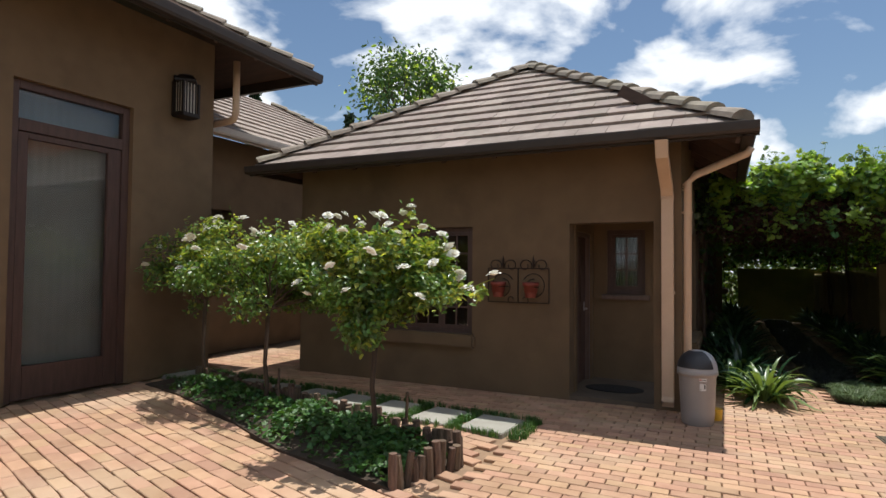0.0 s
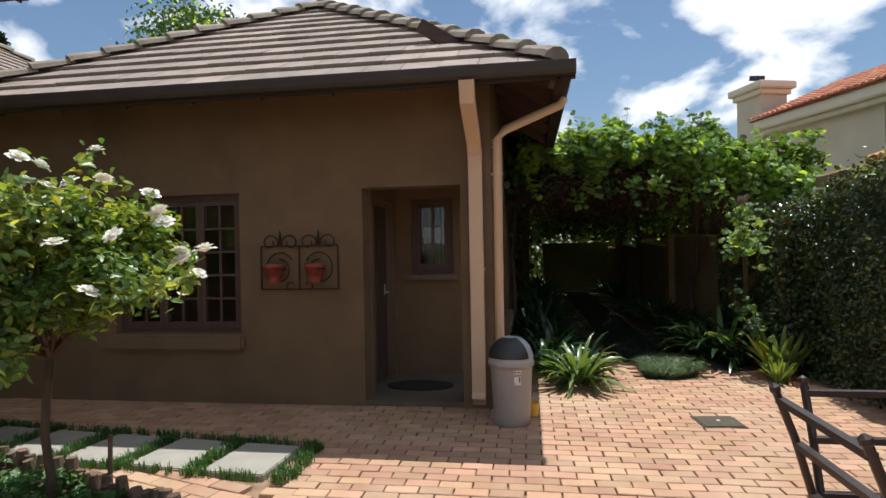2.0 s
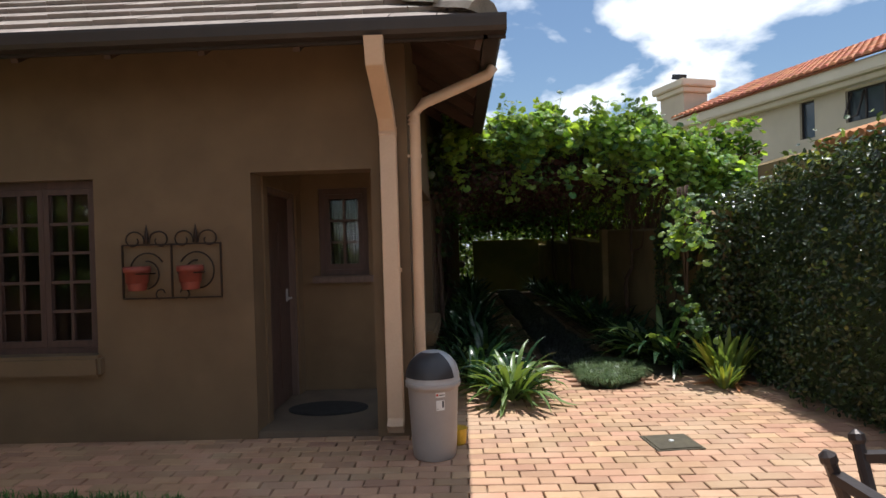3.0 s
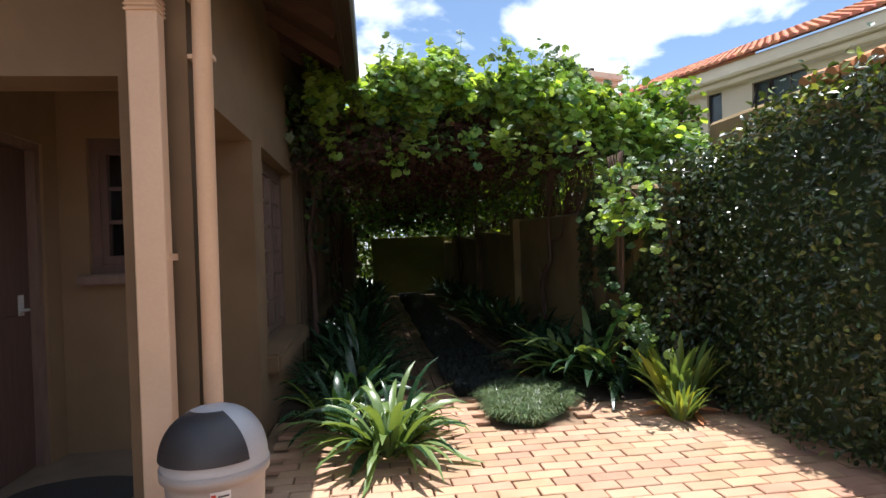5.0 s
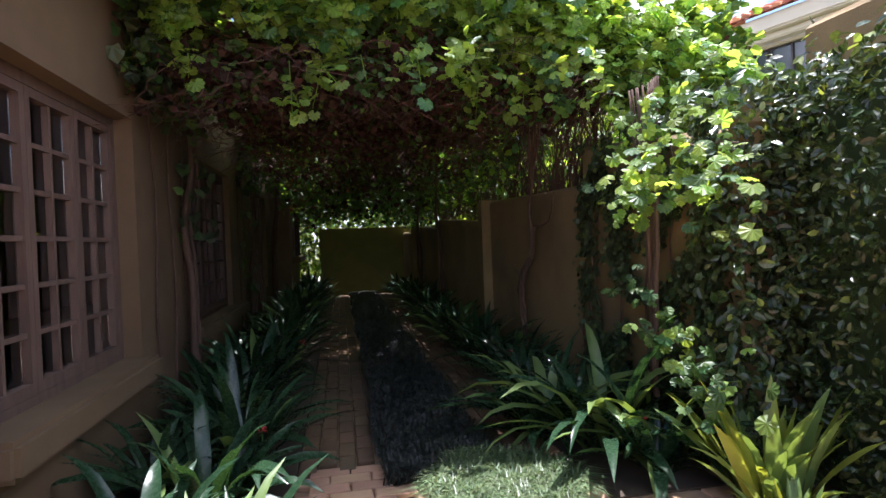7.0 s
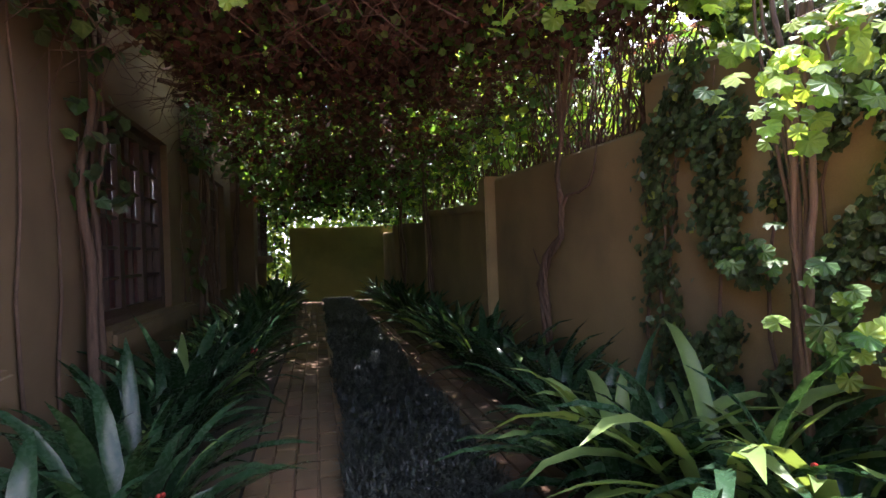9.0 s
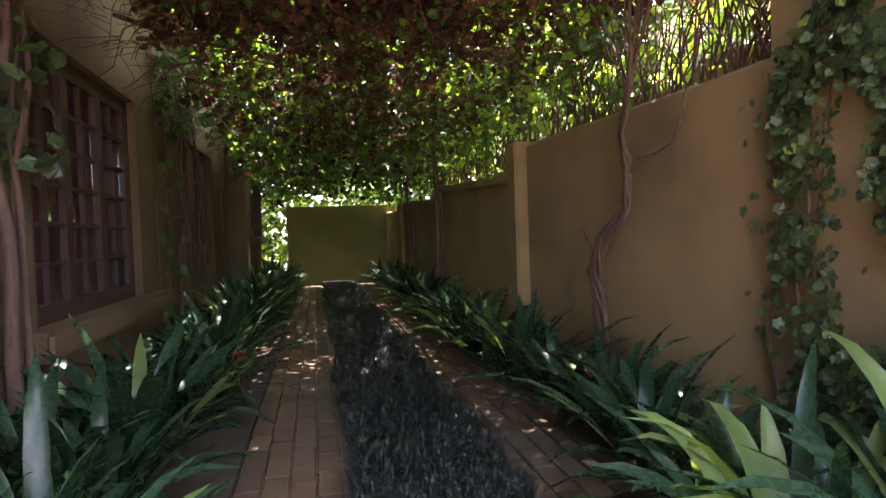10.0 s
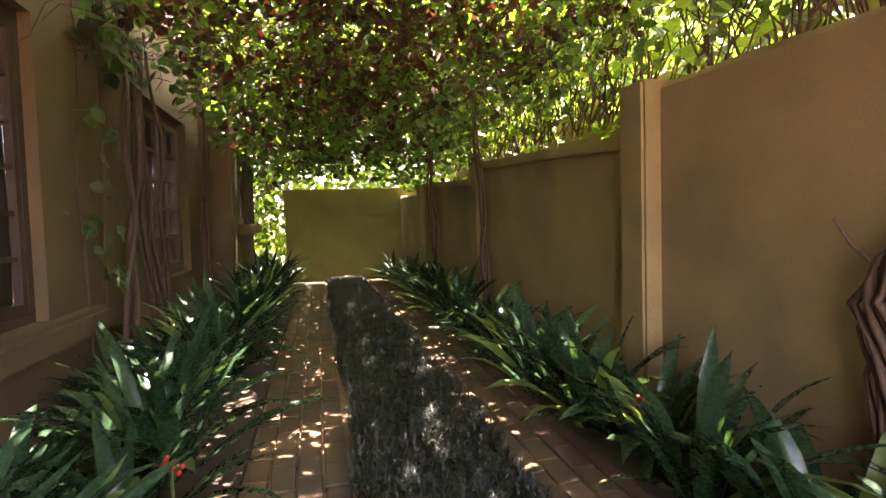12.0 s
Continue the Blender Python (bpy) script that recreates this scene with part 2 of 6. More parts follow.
M_BINFLAP = mat("dark_bin_flap", (0.035, 0.034, 0.038), 0.45, None, 5, 120, 0.05)
M_LABEL = mat("white_label", (0.75, 0.75, 0.73), 0.5, None, 8, 60, 0.02)
M_LABELD = mat("dark_label_print", (0.03, 0.03, 0.035), 0.5, None, 8, 60, 0.02)
M_LABELR = mat("red_label_print", (0.55, 0.05, 0.03), 0.5, None, 8, 60, 0.02)
M_DRAIN = mat("cast_drain_cover", (0.105, 0.088, 0.055), 0.75, (0.06, 0.05, 0.034), 14, 120, 0.5, metal=0.2)
M_MAT = mat("rubber_doormat", (0.02, 0.018, 0.017), 0.95, None, 12, 180, 0.8)
M_GLASS = glass_mat("window_glass")
M_LINEN = mat("pale_blind", (0.36, 0.35, 0.32), 0.85, (0.30, 0.29, 0.26), 3, 60, 0.2)
M_CURTAIN = mat("dark_red_curtain", (0.46, 0.13, 0.14), 0.85, (0.28, 0.075, 0.09), 5, 60, 0.3, stretch=(1, 8, 1))
M_ROOMDARK = mat("dark_room_sheet", (0.03, 0.022, 0.02), 0.9, None, 6, 80, 0.2)
M_LANTERN = mat("dark_lantern_metal", (0.03, 0.022, 0.02), 0.5, None, 14, 90, 0.1, metal=0.5)
M_LAMPGLASS = mat("frosted_lantern_glass", (0.62, 0.58, 0.5), 0.4, None, 14, 90, 0.02)
M_HOUSE = mat("cream_house_plaster", (0.56, 0.49, 0.39), 0.9, (0.47, 0.41, 0.32), 1.2, 60, 0.15, stain=((0.36, 0.30, 0.23), 0.5, 0.56, 0.4), coords="World")
M_HOUSETRIM = mat("pale_cornice_plaster", (0.68, 0.61, 0.50), 0.88, (0.60, 0.53, 0.43), 1.6, 60, 0.1, coords="World")
M_TERRA = mat("terracotta_tile", (0.52, 0.20, 0.10), 0.85, (0.36, 0.13, 0.065), 3, 60, 0.3, per="island", vary=0.28)
M_DARKGLASS = mat("dark_window_glass", (0.045, 0.06, 0.08), 0.08, None, 3, 30, 0.02, spec=0.9)
M_GUTTERW = mat("pale_gutter", (0.55, 0.50, 0.45), 0.6, None, 4, 60, 0.05)
M_BLACK = mat("black_cowl_metal", (0.02, 0.02, 0.022), 0.5, None, 10, 80, 0.1, metal=0.4)
M_REDFLOWER = mat("red_clivia_berry", (0.42, 0.03, 0.02), 0.45, None, 20, 80, 0.05)
M_ORANGEDRY = mat("orange_dry_leaf", (0.45, 0.17, 0.06), 0.7, None, 12, 60, 0.2)
M_YELLOW = mat("yellow_plastic", (0.75, 0.45, 0.03), 0.5, None, 12, 80, 0.02)


# ---- helpers of this scene ----
def obj(name, bm, material, parent=None, label="", smooth=False):
    me = bpy.data.meshes.new(name)
    bm.to_mesh(me)
    bm.free()
    me.materials.append(material)
    if smooth:
        for p in me.polygons:
            p.use_smooth = True
    ob = new(name, me)
    if parent is not None:
        ob.parent = parent
    if label:
        ob["label"] = label
    return ob


def part(name, bm, material, parent, label="", smooth=False):
    return obj(name, bm, material, parent, label, smooth)


def thing(name, label, category, group="", at=(0, 0, 0), rz=0.0):
    e = new(name)
    e.empty_display_size = 0.1
    e.matrix_world = pose(at[0], at[1], at[2], 0, 0, rz)
    return tagged(e, label, category, group)


def structure(ob, label, category):
    return tagged(ob, label, category, kind="structure")


def box(bm, x0, x1, y0, y1, z0, z1, bevel=0.0):
    r = bmesh.ops.create_cube(bm, size=1.0)
    for v in r["verts"]:
        v.co = Vector(((x0 + x1) / 2 + v.co.x * (x1 - x0), (y0 + y1) / 2 + v.co.y * (y1 - y0), (z0 + z1) / 2 + v.co.z * (z1 - z0)))
    if bevel:
        es = {e for v in r["verts"] for e in v.link_edges}
        bmesh.ops.bevel(bm, geom=list(es), offset=bevel, segments=2, affect="EDGES", clamp_overlap=True)
    return bm


def boxm(*a, **k):
    return box(bmesh.new(), *a, **k)


def tube(bm, pts, radii, seg=8, cap=True):
    """A round tube along points, with a radius each."""
    pts = [Vector(p) for p in pts]
    if not hasattr(radii, "__len__"):
        radii = [radii] * len(pts)
    rings, ref = [], Vector((0.31, 0.57, 0.76))
    for i, p in enumerate(pts):
        d = (pts[min(i + 1, len(pts) - 1)] - pts[max(i - 1, 0)]).normalized()
        u = d.cross(ref)
        if u.length < 0.2:
            u = d.cross(Vector((1, 0, 0)))
        u.normalize()
        w = d.cross(u)
        rings.append([bm.verts.new(p + (u * math.cos(2 * math.pi * k / seg) + w * math.sin(2 * math.pi * k / seg)) * radii[i]) for k in range(seg)])
    for a, b in zip(rings, rings[1:]):
        for k in range(seg):
            bm.faces.new((a[k], a[(k + 1) % seg], b[(k + 1) % seg], b[k]))
    if cap:
        bm.faces.new(list(reversed(rings[0])))
        bm.faces.new(rings[-1])
    return bm


def bar(bm, a, b, w, h=None, up=(0, 0, 1)):
    """A bar of rectangular section from a to b."""
    a, b, h = Vector(a), Vector(b), h or w
    d = (b - a).normalized()
    s = d.cross(Vector(up))
    if s.length < 0.05:
        s = d.cross(Vector((1, 0, 0)))
    s.normalize()
    t = s.cross(d)
    q = [(-1, -1), (1, -1), (1, 1), (-1, 1)]
    A = [bm.verts.new(a + s * (i * w / 2) + t * (j * h / 2)) for i, j in q]
    B = [bm.verts.new(b + s * (i * w / 2) + t * (j * h / 2)) for i, j in q]
    for k in range(4):
        bm.faces.new((A[k], A[(k + 1) % 4], B[(k + 1) % 4], B[k]))
    bm.faces.new(A[::-1])
    bm.faces.new(B)
    return bm


def lathe(bm, prof, seg=32, centre=(0, 0), sx=1.0, sy=1.0):
    rings = []
    for r, z in prof:
        rings.append([bm.verts.new((centre[0] + sx * r * math.cos(2 * math.pi * k / seg), centre[1] + sy * r * math.sin(2 * math.pi * k / seg), z)) for k in range(seg)])
    for a, b in zip(rings, rings[1:]):
        for k in range(seg):
            bm.faces.new((a[k], a[(k + 1) % seg], b[(k + 1) % seg], b[k]))
    bm.faces.new(list(reversed(rings[0])))
    bm.faces.new(rings[-1])
    return bm


def wall_with_holes(bm, axis, plane, thick, u0, u1, z0, z1, holes):
    """A wall slab in x or y, with rectangular holes (u0, u1, z0, z1) going through it, from blocks butted end to end."""
    us = sorted({u0, u1, *[h[0] for h in holes], *[h[1] for h in holes]})
    zs = sorted({z0, z1, *[h[2] for h in holes], *[h[3] for h in holes]})
    us, zs = [u for u in us if u0 <= u <= u1], [z for z in zs if z0 <= z <= z1]
    grid, made = {}, {}

    def solid(i, j):
        if not (0 <= i < len(us) - 1 and 0 <= j < len(zs) - 1):
            return False
        cu, cz = (us[i] + us[i + 1]) / 2, (zs[j] + zs[j + 1]) / 2
        return not any(h[0] < cu < h[1] and h[2] < cz < h[3] for h in holes)

    def vert(i, j, side):
        key = (i, j, side)
        if key not in made:
            p = plane + (thick if side else 0)
            made[key] = bm.verts.new((us[i], p, zs[j]) if axis == "y" else (p, us[i], zs[j]))
        return made[key]
    for i in range(len(us) - 1):
        for j in range(len(zs) - 1):
            if not solid(i, j):
                continue
            for s in (0, 1):
                bm.faces.new([vert(i, j, s), vert(i + 1, j, s), vert(i + 1, j + 1, s), vert(i, j + 1, s)])
            for (di, dj), (a, b) in {(-1, 0): ((i, j), (i, j + 1)), (1, 0): ((i + 1, j), (i + 1, j + 1)), (0, -1): ((i, j), (i + 1, j)), (0, 1): ((i, j + 1), (i + 1, j + 1))}.items():
                if not solid(i + di, j + dj):
                    bm.faces.new([vert(*a, 0), vert(*b, 0), vert(*b, 1), vert(*a, 1)])
    bmesh.ops.recalc_face_normals(bm, faces=bm.faces)
    return bm


RNG = np.random.default_rng(7)


def leaves_mesh(name, pos, size, nrm, material, shape, spread=0.7, second=None, share=0.0, droop=0.0, aspect=1.0):
    """Many small leaves as one mesh. pos (n,3), size (n,), nrm (n,3) mean outward direction; shape: outline points (x along the leaf, y across, z fold)."""
    n = len(pos)
    base = np.array(shape["v"], float)
    faces = shape["f"]
    nn = nrm + RNG.normal(0, spread, (n, 3))
    nn /= np.linalg.norm(nn, axis=1)[:, None] + 1e-9
    d = RNG.normal(0, 1, (n, 3))
    d[:, 2] -= droop
    d -= nn * np.sum(d * nn, axis=1)[:, None]
    d /= np.linalg.norm(d, axis=1)[:, None] + 1e-9
    s = np.cross(nn, d)
    k = len(base)
    P = (pos[:, None, :] + size[:, None, None] * (base[None, :, 0:1] * d[:, None, :] + aspect * base[None, :, 1:2] * s[:, None, :] + base[None, :, 2:3] * nn[:, None, :]))
    P = P.reshape(-1, 3)
    me = bpy.data.meshes.new(name)
    F, fm = [], []
    pick = RNG.random(n) < share
    for i in range(n):
        o = i * k
        for f in faces:
            F.append([o + q for q in f])
            fm.append(1 if pick[i] else 0)
    me.from_pydata(P.tolist(), [], F)
    me.materials.append(material)
    if second:
        me.materials.append(second)
        me.polygons.foreach_set("material_index", fm)
    me.update()
    return me


LEAF_OVAL = {"v": [(0, 0, 0), (0.35, 0.27, 0.07), (0.75, 0.2, 0.05), (1, 0, -0.06), (0.75, -0.2, 0.05), (0.35, -0.27, 0.07), (0.5, 0, 0)],
             "f": [(0, 6, 2, 1), (6, 3, 2), (0, 5, 4, 6), (6, 4, 3)]}
LEAF_LOBED = {"v": [(0, 0, 0), (-0.1, 0.36, 0.03), (0.20, 0.42, 0.03), (0.38, 0.53, -0.03), (0.62, 0.37, 0.02), (0.96, 0, -0.08), (0.62, -0.37, 0.02), (0.38, -0.53, -0.03), (0.20, -0.42, 0.03), (-0.1, -0.36, 0.03)],
              "f": [(0, 2, 1), (0, 4, 3, 2), (0, 5, 4), (0, 6, 5), (0, 8, 7, 6), (0, 9, 8)]}
PALM = [(0.5 + 0.5 * q * math.cos(a), 0.52 * q * math.sin(a), -0.10 * q * q + 0.05 * (k % 2)) for k, (q, a) in enumerate((1.0 if k % 2 == 0 else 0.87, 2 * math.pi * k / 18) for k in range(18)) if k != 9]
LEAF_PALM = {"v": [(0.42, 0, 0.03)] + PALM, "f": [(0, k + 1, k + 2) for k in range(8)] + [(0, k + 1, k + 2) for k in range(9, 16)] + [(0, 17, 1)]}
LEAF_SMALL = {"v": [(0, 0, 0), (0.5, 0.3, 0.06), (1, 0, 0), (0.5, -0.3, 0.06)], "f": [(0, 2, 1), (0, 3, 2)]}


def leaves_part(name, parent, *a, **k):
    ob = new(name, leaves_mesh(name, *a, **k))
    if parent is not None:
        ob.parent = parent
    return ob


def strap_blades(n, length, width, spread_r, lift, material, seed, arch=1.0, fan=1.0, base_r=0.08, second=None, share=0.0, seg=6):
    """Arching strap leaves from one root."""
    rng = random.Random(seed)
    V, F, fm = [], [], []
    for i in range(n):
        a = rng.uniform(0, 2 * math.pi)
        out = Vector((math.cos(a), math.sin(a), 0))
        side = Vector((-math.sin(a), math.cos(a), 0))
        L = length * rng.uniform(0.6, 1.1)
        w = width * rng.uniform(0.75, 1.15)
        el = math.radians(rng.uniform(*lift))
        r0 = base_r * math.sqrt(rng.random())
        p = out * r0 + Vector((0, 0, rng.uniform(0, 0.03)))
        curl = arch * rng.uniform(0.5, 1.35)
        twist = rng.uniform(-0.5, 0.5)
        o = len(V)
        m2 = rng.random() < share
        for k in range(seg + 1):
            u = k / seg
            ww = w * min(1.0, 0.55 + 1.4 * u) * (1 - max(0, (u - 0.55) / 0.45) ** 1.8) * 0.5
            d = out * math.cos(el) + Vector((0, 0, math.sin(el)))
            upn = -out * math.sin(el) + Vector((0, 0, math.cos(el)))
            sv = (side * math.cos(twist * u) + upn * math.sin(twist * u))
            V += [tuple(p - sv * ww + upn * ww * 0.35), tuple(p), tuple(p + sv * ww + upn * ww * 0.35)]
            p = p + d * (L / seg)
            el -= curl * (0.12 + 0.30 * u)
            if p.z < 0.015:
                p.z = 0.015
                el = max(el, 0.0)
        for k in range(seg):
            q = o + 3 * k
            F += [(q, q + 1, q + 4, q + 3), (q + 1, q + 2, q + 5, q + 4)]
            fm += [1 if m2 else 0] * 2
    me = bpy.data.meshes.new("strap_leaves")
    me.from_pydata(V, [], F)
    me.materials.append(material)
    if second:
        me.materials.append(second)
        me.polygons.foreach_set("material_index", fm)
    for pl in me.polygons:
        pl.use_smooth = True
    me.update()
    return me


# ---- ground and setting ----
WX, FY = 0.50, 6.75          # garden wall of the house; front wall
ground = obj("ground", boxm(-400, 400, -400, 400, -0.60, -0.075), M_EARTH)
structure(ground, "bare earth and grass reaching out to the horizon", "ground")
bed = obj("soil", boxm(-9.0, 4.3, -6.0, 26.0, -0.075, -0.030), M_SAND)
structure(bed, "sandy bedding layer under the brick paving", "ground")
passage_bed = boxm(0.26, 1.50, 8.75, 21.5, -0.030, 0.012)
box(passage_bed, 3.00, 3.60, 8.60, 21.5, -0.030, 0.012)
structure(obj("soil", passage_bed, M_SOIL), "dark soil of the planting beds along the passage", "soil")

# house with the porch
T = 0.24
front = bmesh.new()
wall_with_holes(front, "y", FY, T, -4.85, WX, 0.0, 3.33, [(-0.756, 0.205, -0.1, 2.12), (-3.42, -2.03, 0.60, 2.11)])
structure(obj("wall_south", front, M_PLASTER), "ochre plastered house wall with porch opening and window", "wall")
side = bmesh.new()
wall_with_holes(side, "x", WX, -T, FY + T, 21.5, 0.0, 3.31, [(7.0, 8.12, -0.1, 2.085), (8.46, 10.08, 0.56, 2.11), (11.5, 13.3, 0.56, 2.11), (15.1, 16.7, 0.56, 2.11)])
structure(obj("wall_east", side, M_PLASTER), "ochre plastered house wall along the vine passage", "wall")
back = bmesh.new()
wall_with_holes(back, "y", 8.12, 0.2, -0.74, WX - T, 0.0, 2.60, [(-0.56, -0.05, 1.22, 2.12)])
structure(obj("wall_porch_back", back, M_PLASTER), "plastered back wall of the porch with a small window", "wall")
left = bmesh.new()
wall_with_holes(left, "x", -0.74, -0.2, FY + T, 8.32, 0.0, 2.60, [(7.10, 7.95, -0.1, 2.05)])
structure(obj("wall_porch_left", left, M_PLASTER), "plastered side wall of the porch around the door", "wall")
structure(obj("ceiling_porch", boxm(-0.74, WX - T, FY + T, 8.12, 2.45, 2.55), M_TIMBER), "dark boarded porch ceiling", "ceiling")
structure(obj("floor_porch", boxm(-0.94, WX - 0.004, FY + 0.02, 8.12, -0.03, 0.05, bevel=0.008), M_PORCHFLOOR), "low concrete porch floor slab", "floor")
wwest = boxm(-4.85, -4.61, FY + T, 21.5, 0.0, 2.98)
box(wwest, -4.61, WX - T, 21.26, 21.5, 0.0, 2.98)
structure(obj("wall_west", wwest, M_PLASTER), "ochre plastered far wall of the house", "wall")
structure(obj("floor", boxm(-4.61, WX - T, 8.32, 21.26, -0.03, 0.04), M_STONE), "plain floor inside the dim house", "floor")
structure(obj("ceiling", boxm(-4.61, WX - T, FY + T, 21.26, 2.62, 2.70), M_LINEN), "plain ceiling inside the dim house", "ceiling")

# ---- roofs ----
def slope_tiles(parent, origin, along, inward, length, run, rise, hip0, hip1, pieces=True, course=0.345, width=0.33, material=None):
    """Courses of flat roof tiles on one roof slope; hips narrow it at either end."""
    material = material or M_TILE
    o, a, n = Vector(origin), Vector(along).normalized(), Vector(inward).normalized()
    slope_len = math.hypot(run, rise)
    rows = max(2, round(slope_len / course))
    upv = Vector((0, 0, 1))
    down = (n * run + upv * rise) / slope_len
    nrm = a.cross(down)
    if nrm.z < 0:
        nrm = -nrm
    rng = random.Random(int(length * 100))
    joint = bmesh.new()
    for r in range(rows):
        u0, u1 = r / rows, min(1.0, (r + 1.06) / rows)
        lo0, hi0 = (run * u0 if hip0 else 0), length - (run * u0 if hip1 else 0)
        lo1, hi1 = (run * u1 if hip0 else 0), length - (run * u1 if hip1 else 0)
        x = lo0 - (width * 0.5 if r % 2 else 0)
        while x < hi0 - 0.01:
            xa, xb = max(x + 0.003, lo0), min(x + width - 0.003, hi0)
            ta, tb = max(x + 0.003, lo1), min(x + width - 0.003, hi1)
            x += width
            if xb - xa < 0.02:
                continue
            if tb - ta < 0.01:
                ta = tb = min(max((ta + tb) / 2, lo1), hi1)
            lift, jit = 0.052 + rng.uniform(-0.004, 0.004), rng.uniform(-0.004, 0.004)
            b = bmesh.new() if pieces else joint
            q = []
            for hgt in (0.0, 1.0):
                p0 = o + n * (run * u0) + upv * (rise * u0) + down * jit
                p1 = o + n * (run * u1) + upv * (rise * u1)
                hb, ht = (0.016, 0.004) if hgt == 0 else (lift, 0.016)
                q.append([b.verts.new(p0 + a * xa + nrm * hb), b.verts.new(p0 + a * xb + nrm * hb), b.verts.new(p1 + a * (tb + 0.001) + nrm * ht), b.verts.new(p1 + a * ta + nrm * ht)])
            L, U = q
            b.faces.new(U)
            for k in range(4):
                b.faces.new((L[k], L[(k + 1) % 4], U[(k + 1) % 4], U[k]))
            if pieces:
                bmesh.ops.recalc_face_normals(b, faces=b.faces)
                part("roof_tile", b, material, parent)
    if not pieces:
        bmesh.ops.recalc_face_normals(joint, faces=joint.faces)
        tagged(part("roof_tiles", joint, material, parent), kind="stuff")
    else:
        joint.free()


def ridge_tiles(parent, a, b, n, w=0.13, mats=None):
    """Half-round tiles laid end over end along a hip or ridge."""
    a, b = Vector(a), Vector(b)
    d = (b - a) / n
    rng = random.Random(n)
    s = d.cross(Vector((0, 0, 1))).normalized()
    t = s.cross(d).normalized()
    for i in range(n):
        bm = bmesh.new()
        p, q = a + d * i, a + d * (i + 1.12)
        rings = []
        for c, sc, lift in ((p, 1.12, 0.055 + rng.uniform(-0.008, 0.01)), (p + (q - p) * 0.12, 1.12, 0.055), (q, 0.86, 0.03)):
            ring = []
            for k in range(7):
                an = math.pi * k / 6
                ring.append(bm.verts.new(c + s * (w * sc * math.cos(an)) + t * (w * 0.72 * sc * math.sin(an) + lift - 0.035)))
            rings.append(ring)
        for r0, r1 in zip(rings, rings[1:]):
            for k in range(6):
                bm.faces.new((r0[k], r0[k + 1], r1[k + 1], r1[k]))
        bm.faces.new(rings[0])
        bm.faces.new(rings[-1][::-1])
        part("ridge_tile", bm, mats or M_RIDGE, parent)


EX0, EX1, EY0, EY1, EZ = -5.16, 1.12, 6.09, 22.2, 2.985
HALF = (EX1 - EX0) / 2
RISE = 1.98
APX = (EX0 + EX1) / 2
roof = thing("house_roof", "hipped roof of flat grey-brown concrete tiles with mortared ridge", "roof")
tagged(roof, kind="structure")
deck = bmesh.new()
EYC, EXN = 10.35, 0.96            # the wide eave stops where the vine begins
EZN = EZ + (EX1 - EXN) * RISE / HALF
v = [deck.verts.new(p) for p in ((EX0, EY0, EZ), (EX1, EY0, EZ), (EX1, EYC, EZ), (EXN, EYC, EZN), (EXN, EY1, EZN), (APX, EY1, EZ + RISE), (APX, EY0 + HALF, EZ + RISE), (EX0, EY1, EZ))]
SLOPES = ((0, 1, 6), (1, 2, 3, 4, 5, 6), (7, 0, 6, 5))
for f in SLOPES:
    deck.faces.new([v[i] for i in f])
deck.faces.new([v[i] for i in (4, 7, 5)])
lo = [deck.verts.new(Vector(q.co) - Vector((0, 0, 0.05))) for q in v]
for f in SLOPES:
    deck.faces.new([lo[i] for i in f[::-1]])
part("roof_deck", deck, M_TIMBER, roof, "dark boards under the tiles")
ridge_tiles(roof, (EX0 + 0.03, EY0 + 0.03, EZ + 0.04), (APX, EY0 + HALF, EZ + RISE + 0.03), 13)
ridge_tiles(roof, (EX1 - 0.03, EY0 + 0.03, EZ + 0.04), (APX, EY0 + HALF, EZ + RISE + 0.03), 13)
ridge_tiles(roof, (APX, EY0 + HALF, EZ + RISE + 0.03), (APX, EY1, EZ + RISE + 0.03), 30)


def gutter(bm, a, b, outward, h=0.105, w=0.11):
    """A box gutter with a fascia board behind it."""
    a, b, o = Vector(a), Vector(b), Vector(outward)
    prof = [(-0.005, 0.0), (w, 0.0), (w, -0.02), (w * 0.92, -h * 0.75), (w * 0.75, -h), (0.0, -h), (0.0, -h - 0.02), (-0.03, -h - 0.02), (-0.03, 0.0)]
    A = [bm.verts.new(a + o * x + Vector((0, 0, z))) for x, z in prof]
    B = [bm.verts.new(b + o * x + Vector((0, 0, z))) for x, z in prof]
    for k in range(len(prof)):
        bm.faces.new((A[k], A[(k + 1) % len(prof)], B[(k + 1) % len(prof)], B[k]))
    bm.faces.new(A[::-1])
    bm.faces.new(B)
    bmesh.ops.recalc_face_normals(bm, faces=bm.faces)
    return bm


GT = EZ + 0.015
part("gutter", gutter(bmesh.new(), (EX0 - 0.12, EY0, GT), (EX1 + 0.12, EY0, GT), (0, -1, 0)), M_FASCIA, roof, "dark box gutter along the front eave")
part("gutter", gutter(bmesh.new(), (EX1, EY0, GT), (EX1, EYC, GT), (1, 0, 0)), M_FASCIA, roof, "dark box gutter along the side eave")
part("gutter", gutter(bmesh.new(), (EX0, EY0, GT), (EX0, EY1, GT), (-1, 0, 0)), M_FASCIA, roof)
